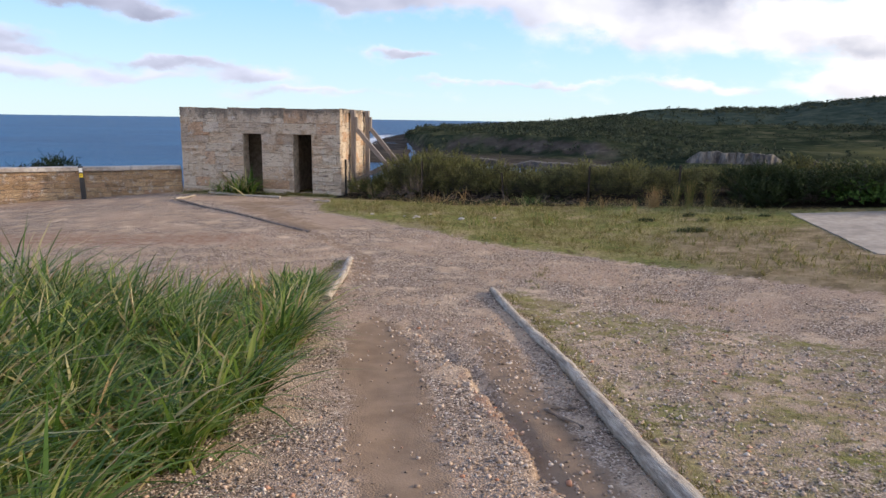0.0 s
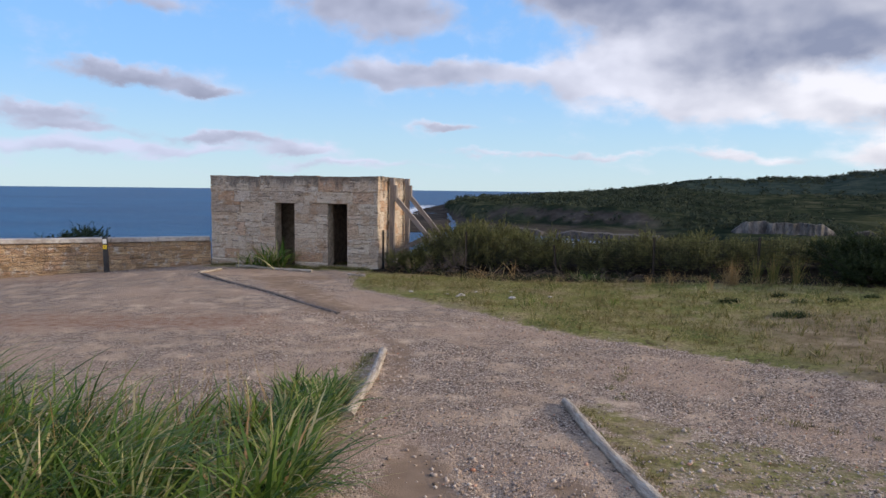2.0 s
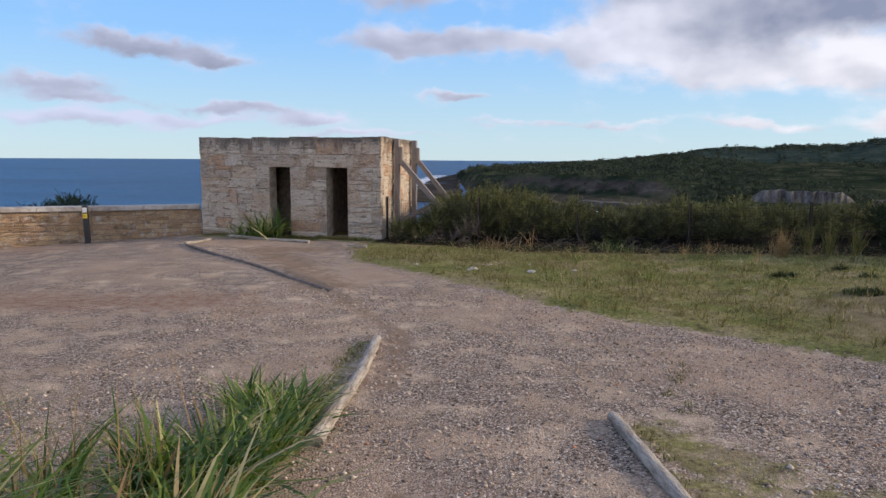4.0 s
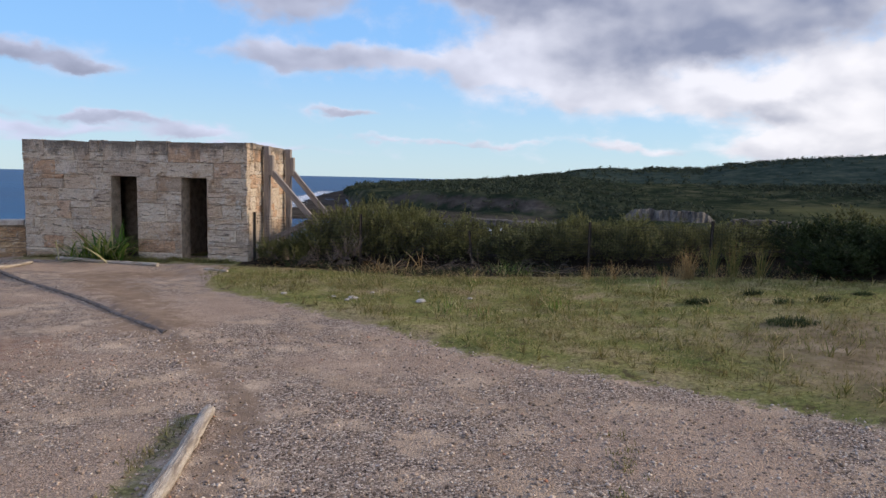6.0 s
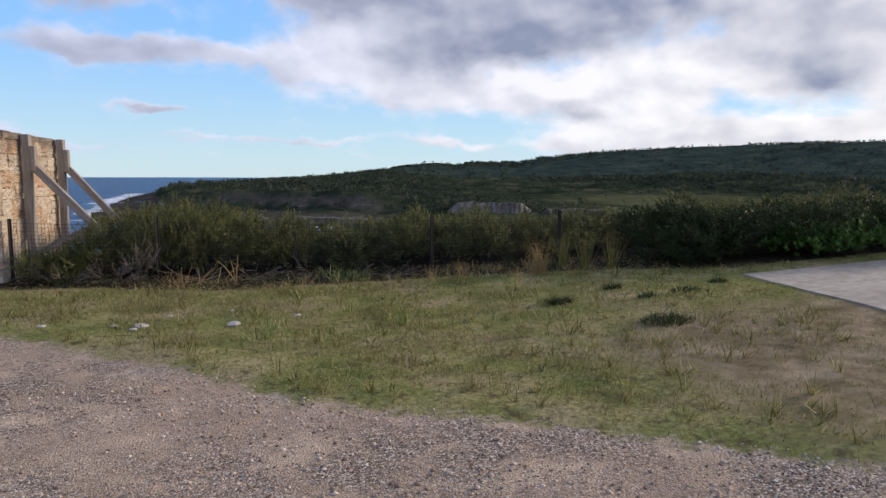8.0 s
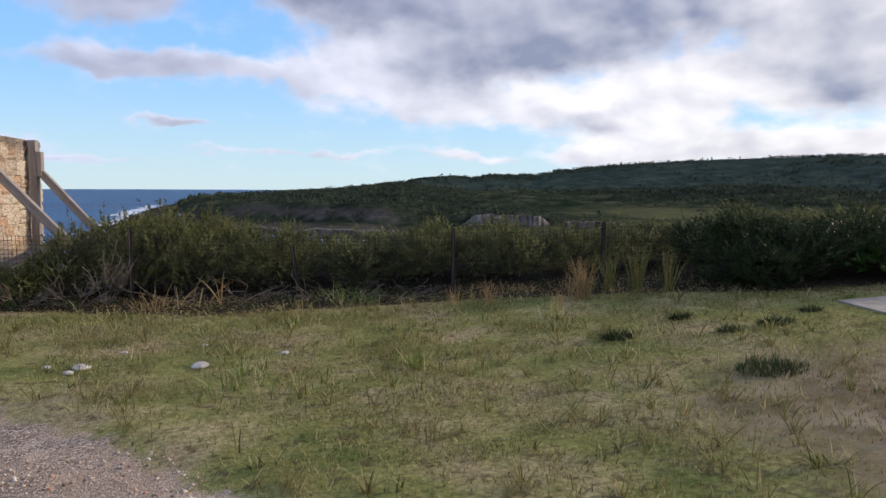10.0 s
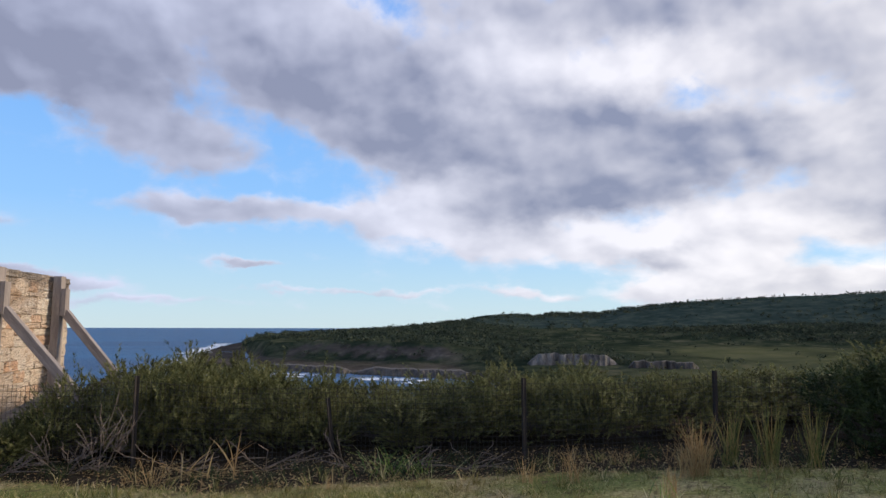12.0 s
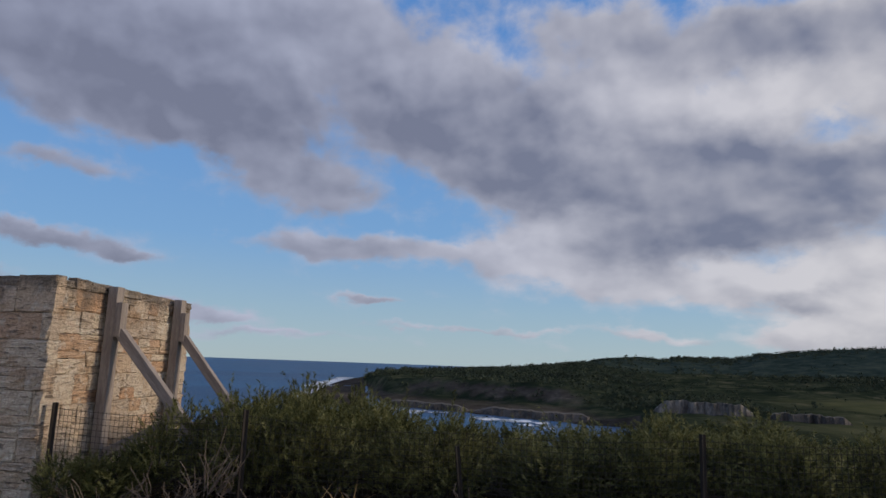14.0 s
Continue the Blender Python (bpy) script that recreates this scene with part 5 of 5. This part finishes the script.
# ---- dead wood and litter under the hedge ----
def twiggy(name, x, y, count, length, spread, label, mat, rad=0.006, low=0.1, seed=1, category="dead branch", fork=3):
    """Bare branches that fan out from one foot and fork."""
    g = np.random.default_rng(seed)
    segs = []
    for _ in range(count):
        th, up = g.uniform(0, 2 * np.pi), g.uniform(low, 1.0)
        w = np.array([math.cos(th) * spread, math.sin(th) * spread * 0.6, up])
        w /= np.linalg.norm(w)
        p = np.array([g.normal(0, 0.05), g.normal(0, 0.05), 0.0])
        L_ = length * g.uniform(0.5, 1.0)
        q = p + w * L_ * 0.5
        segs.append((p, q))
        for _ in range(fork):
            e = q + (w + g.normal(0, 0.35, 3)) * L_ * g.uniform(0.25, 0.55)
            e[2] = max(e[2], 0.02)
            segs.append((q, e))
            if fork > 1:
                e2 = e + (w + g.normal(0, 0.5, 3)) * L_ * 0.2
                e2[2] = max(e2[2], 0.02)
                segs.append((e, e2))
    v_, f_ = wires(segs, rad)
    return thing(name, mesh_of(name, v_, f_, mat), label, category, "dead wood at the hedge", at=pose(x, y, ground_z(x, y)))


twiggy("dead_bush", -1.35, 19.75, 9, 0.55, 1.0, "bleached bare dead bush at the foot of the hedge", dead_twig, 0.0045, 0.05, 3, fork=6)
twiggy("dead_bush", -1.0, 19.7, 5, 0.65, 0.35, "upright bleached dead bush at the foot of the hedge", dead_twig, 0.0045, 0.5, 4, fork=6)
twiggy("dead_bush", -2.1, 19.75, 7, 0.6, 1.2, "sprawling bleached dead branches before the hedge", dead_twig, 0.0045, 0.02, 5, fork=5)
tuft("dead_frond_tuft", 0.22, 19.3, 34, 0.66, 0.022, 1.15, straw_mat, "dead straw-brown frond tuft lying by the fence", "plant", droop=0.7)
for x, y, k in ((0.9, 19.5, 7), (1.9, 19.5, 8), (2.6, 19.3, 9), (3.3, 19.0, 10), (-0.1, 19.6, 11)):
    twiggy("fallen_twig", x, y, 7, 0.6, 1.4, "grey fallen twigs lying before the fence", dead_twig, 0.005, 0.0, k, "twig", 2)
tuft("grass_tuft", 2.3, 19.0, 60, 0.45, 0.010, 0.6, tussock_mat, "grey-green arching grass tuft before the fence", group="tufts on the lawn", droop=0.8)
tuft("grass_tuft", 2.7, 18.9, 50, 0.4, 0.010, 0.6, tussock_mat, "grey-green arching grass tuft before the fence", group="tufts on the lawn", droop=0.8)

# low growth and fallen leaves on the litter before the fence
for k, x in enumerate(np.linspace(-2.4, 7.2, 27)):
    g = np.random.default_rng(300 + k)
    x = float(x + g.uniform(-0.15, 0.15))
    y = float(hedge_foot(x)) + g.uniform(0.15, 0.75)
    dry_one = g.random() < 0.3
    tuft("undergrowth_tuft", x, y, int(g.uniform(26, 60)), g.uniform(0.18, 0.42), 0.008, 0.5, straw_mat if dry_one else grey_shrub_mat, "dry straw-coloured tuft on the leaf litter" if dry_one else "dark green low tuft on the leaf litter", group="undergrowth at the hedge", droop=0.7, seed=k)
n_ = 5200
x = rng.uniform(-3.0, 8.0, n_)
y = hedge_foot(x) + rng.uniform(-0.25, 1.7, n_)
r_ = rng.uniform(0.008, 0.03, n_)
th = rng.uniform(0, 2 * np.pi, n_)
mid_ = np.column_stack([x, y, land(x, y) + rng.uniform(0.004, 0.03, n_)])
ax_ = np.column_stack([np.cos(th), np.sin(th), rng.uniform(-0.4, 0.4, n_)]) * r_[:, None]
sd_ = np.column_stack([-np.sin(th), np.cos(th), rng.uniform(-0.4, 0.4, n_)]) * (r_ * 0.4)[:, None]
v = np.stack([mid_ - ax_, mid_ + sd_, mid_ + ax_, mid_ - sd_], 1).reshape(-1, 3)
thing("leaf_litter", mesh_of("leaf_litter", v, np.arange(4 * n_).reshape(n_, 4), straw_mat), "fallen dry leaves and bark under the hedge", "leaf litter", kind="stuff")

# glossy creeper by the slab
creep = leafy("creeper", 2.4, 0.55, 260, 12, (bright_leaf_mat, bark), 91, (0.09, 0.06), 0.1)
tagged(creep, "glossy bright green creeper spilling onto the slab", "creeper")
creep.matrix_world = pose(10.6, 16.0, ground_z(10.6, 16.0))
creep2 = copy_thing(creep, pose(12.6, 15.7, ground_z(12.6, 15.7), 0, 0, 120))

# ---- quarry face, shore rocks and surf ----
def crag(name, a0, a1, r0, low, high, seed, label, mat=cliff_mat):
    """A broken rock face across the bearings a0 to a1, with buttresses and shelves."""
    nc, nz = 90, 9
    pts, faces = [], []
    for j in range(nz + 1):
        for i in range(nc + 1):
            b_ = a0 + (a1 - a0) * i / nc
            a_ = radians(b_)
            t = j / nz
            w1 = float(waves(np.array([b_ * 3.0]), np.array([seed * 9.0]), 1.6, seed, 3)[0])
            w2 = float(waves(np.array([b_ * 9.0]), np.array([t * 2.0]), 2.0, seed + 3, 3)[0])
            ends = min(1.0, min(i, nc - i) / nc * 7)
            zt = low + (high - low) * t * (0.55 + 0.45 * ends) * (0.97 + 0.07 * w1)
            r0_ = r0 or float(np.interp(b_, [p[0] for p in SHORE], [p[1] for p in SHORE])) * 1.02
            r_ = r0_ + 7 * t + 4.0 * w1 + 2.5 * w2
            pts.append((r_ * math.sin(a_), r_ * math.cos(a_), zt))
    for j in range(nz):
        for i in range(nc):
            p = j * (nc + 1) + i
            faces.append((p, p + 1, p + nc + 2, p + nc + 1))
    top_ = [nz * (nc + 1) + i for i in range(nc + 1)]
    k = len(pts)
    for i in top_:
        x_, y_, z_ = pts[i]
        pts.append((x_ * 1.08, y_ * 1.08, z_ - 1))
    for i in range(nc):
        faces.append((top_[i], top_[i + 1], k + i + 1, k + i))
    return thing(name, mesh_of(name, pts, faces, mat), label, "cliff", kind="structure")


crag("cliff_1", 19.4, 26.6, 330, -24, -12.0, 1, "pale grey broken sandstone cliff face", pale_cliff)
crag("cliff_2", 26.9, 33, 318, -26, -14.5, 2, "low dark sandstone cliff face")
crag("cliff_3", -1.6, 5.2, None, -25, -20.0, 3, "dark sandstone ledges above the shore")
crag("cliff_4", 5.6, 15.5, None, -25, -19.6, 4, "dark sandstone ledges above the shore")


def surf(a0, a1, r0, r1, seed, count=34, size=1.0):
    """Broken foam lying on the water."""
    g = np.random.default_rng(seed)
    pts, faces = [], []
    for _ in range(count):
        t = g.uniform()
        a_ = radians(a0 + (a1 - a0) * t + g.normal(0, 0.12))
        r_ = r0 + (r1 - r0) * t + g.normal(0, abs(r1 - r0) * 0.05 + 4)
        x_, y_ = r_ * math.sin(a_), r_ * math.cos(a_)
        lw, lh = size * g.uniform(1.5, 6), size * g.uniform(0.8, 3.0)
        k = len(pts)
        m_ = 9
        for q in range(m_):
            w_ = 2 * math.pi * q / m_
            s_ = g.uniform(0.5, 1.2)
            pts.append((x_ + lw * s_ * math.cos(w_), y_ + lh * s_ * math.sin(w_), SEA + 0.15 + g.uniform(0, 0.3)))
        faces.append(tuple(range(k, k + m_)))
    thing("surf", mesh_of("surf", pts, faces, foam_mat), "white broken surf along the rocks", "surf", kind="stuff")


surf(-7.2, -5.0, 590, 880, 1, 70, 2.2)
surf(-8.6, -7.0, 420, 590, 5, 60, 1.4)
surf(-3.2, 3.4, 350, 335, 3)
surf(5.5, 11.5, 322, 296, 4)

# small weeds scattered over lawn and verge
made = []
for _ in range(900):
    x, y = rng.uniform(-3.0, 8.0), rng.uniform(9.0, 19.0)
    d, s = to_line(np.array([x]), np.array([y]), LAWN_FRONT)
    if s[0] > 0 or d[0] < 0.15 or (x > 6.8 and y < 15.6):
        continue
    k = int(rng.uniform(6, 16))
    th = rng.uniform(0, 2 * np.pi, k)
    roots = np.column_stack([x + rng.normal(0, 0.02, k), y + rng.normal(0, 0.02, k), np.full(k, ground_z(x, y) - 0.005)])
    made.append(blades(roots, np.column_stack([np.cos(th), np.sin(th)]) * rng.uniform(0.1, 0.9, k)[:, None], rng.uniform(0.05, 0.16, k) * rng.choice([1, 1, 1.6]), rng.uniform(0.006, 0.012, k), rng.uniform(0, 0.4, k), 3))
for line, count in (([(-1.56, 7.9), (-1.66, 10.5)], 40), ([(1.22, 4.9), (0.80, 8.4)], 46), ([(1.55, 1.8), (1.24, 4.9)], 44), ([(2.2, 8.2), (3.4, 7.4)], 16), ([(1.2, 8.6), (1.6, 10.4)], 16), ([(-7.2, 21.0), (-3.4, 20.05)], 230), ([(-8.3, 21.5), (-3.4, 20.25)], 260)):
    for _ in range(count):
        t = rng.uniform()
        x = line[0][0] + (line[1][0] - line[0][0]) * t + rng.normal(0, 0.05)
        y = line[0][1] + (line[1][1] - line[0][1]) * t + rng.normal(0, 0.05)
        k = int(rng.uniform(8, 18))
        th = rng.uniform(0, 2 * np.pi, k)
        roots = np.column_stack([x + rng.normal(0, 0.03, k), y + rng.normal(0, 0.03, k), np.full(k, ground_z(x, y) - 0.005)])
        made.append(blades(roots, np.column_stack([np.cos(th), np.sin(th)]) * rng.uniform(0.2, 0.9, k)[:, None], rng.uniform(0.025, 0.07, k) * (2.0 if y > 18 else 1.0), rng.uniform(0.004, 0.008, k), rng.uniform(0, 0.4, k), 2))
v, f = join(made)
thing("weeds", mesh_of("weeds", v, f, lawn_mat), "scattered small weeds and grass sprigs", "grass", kind="stuff")
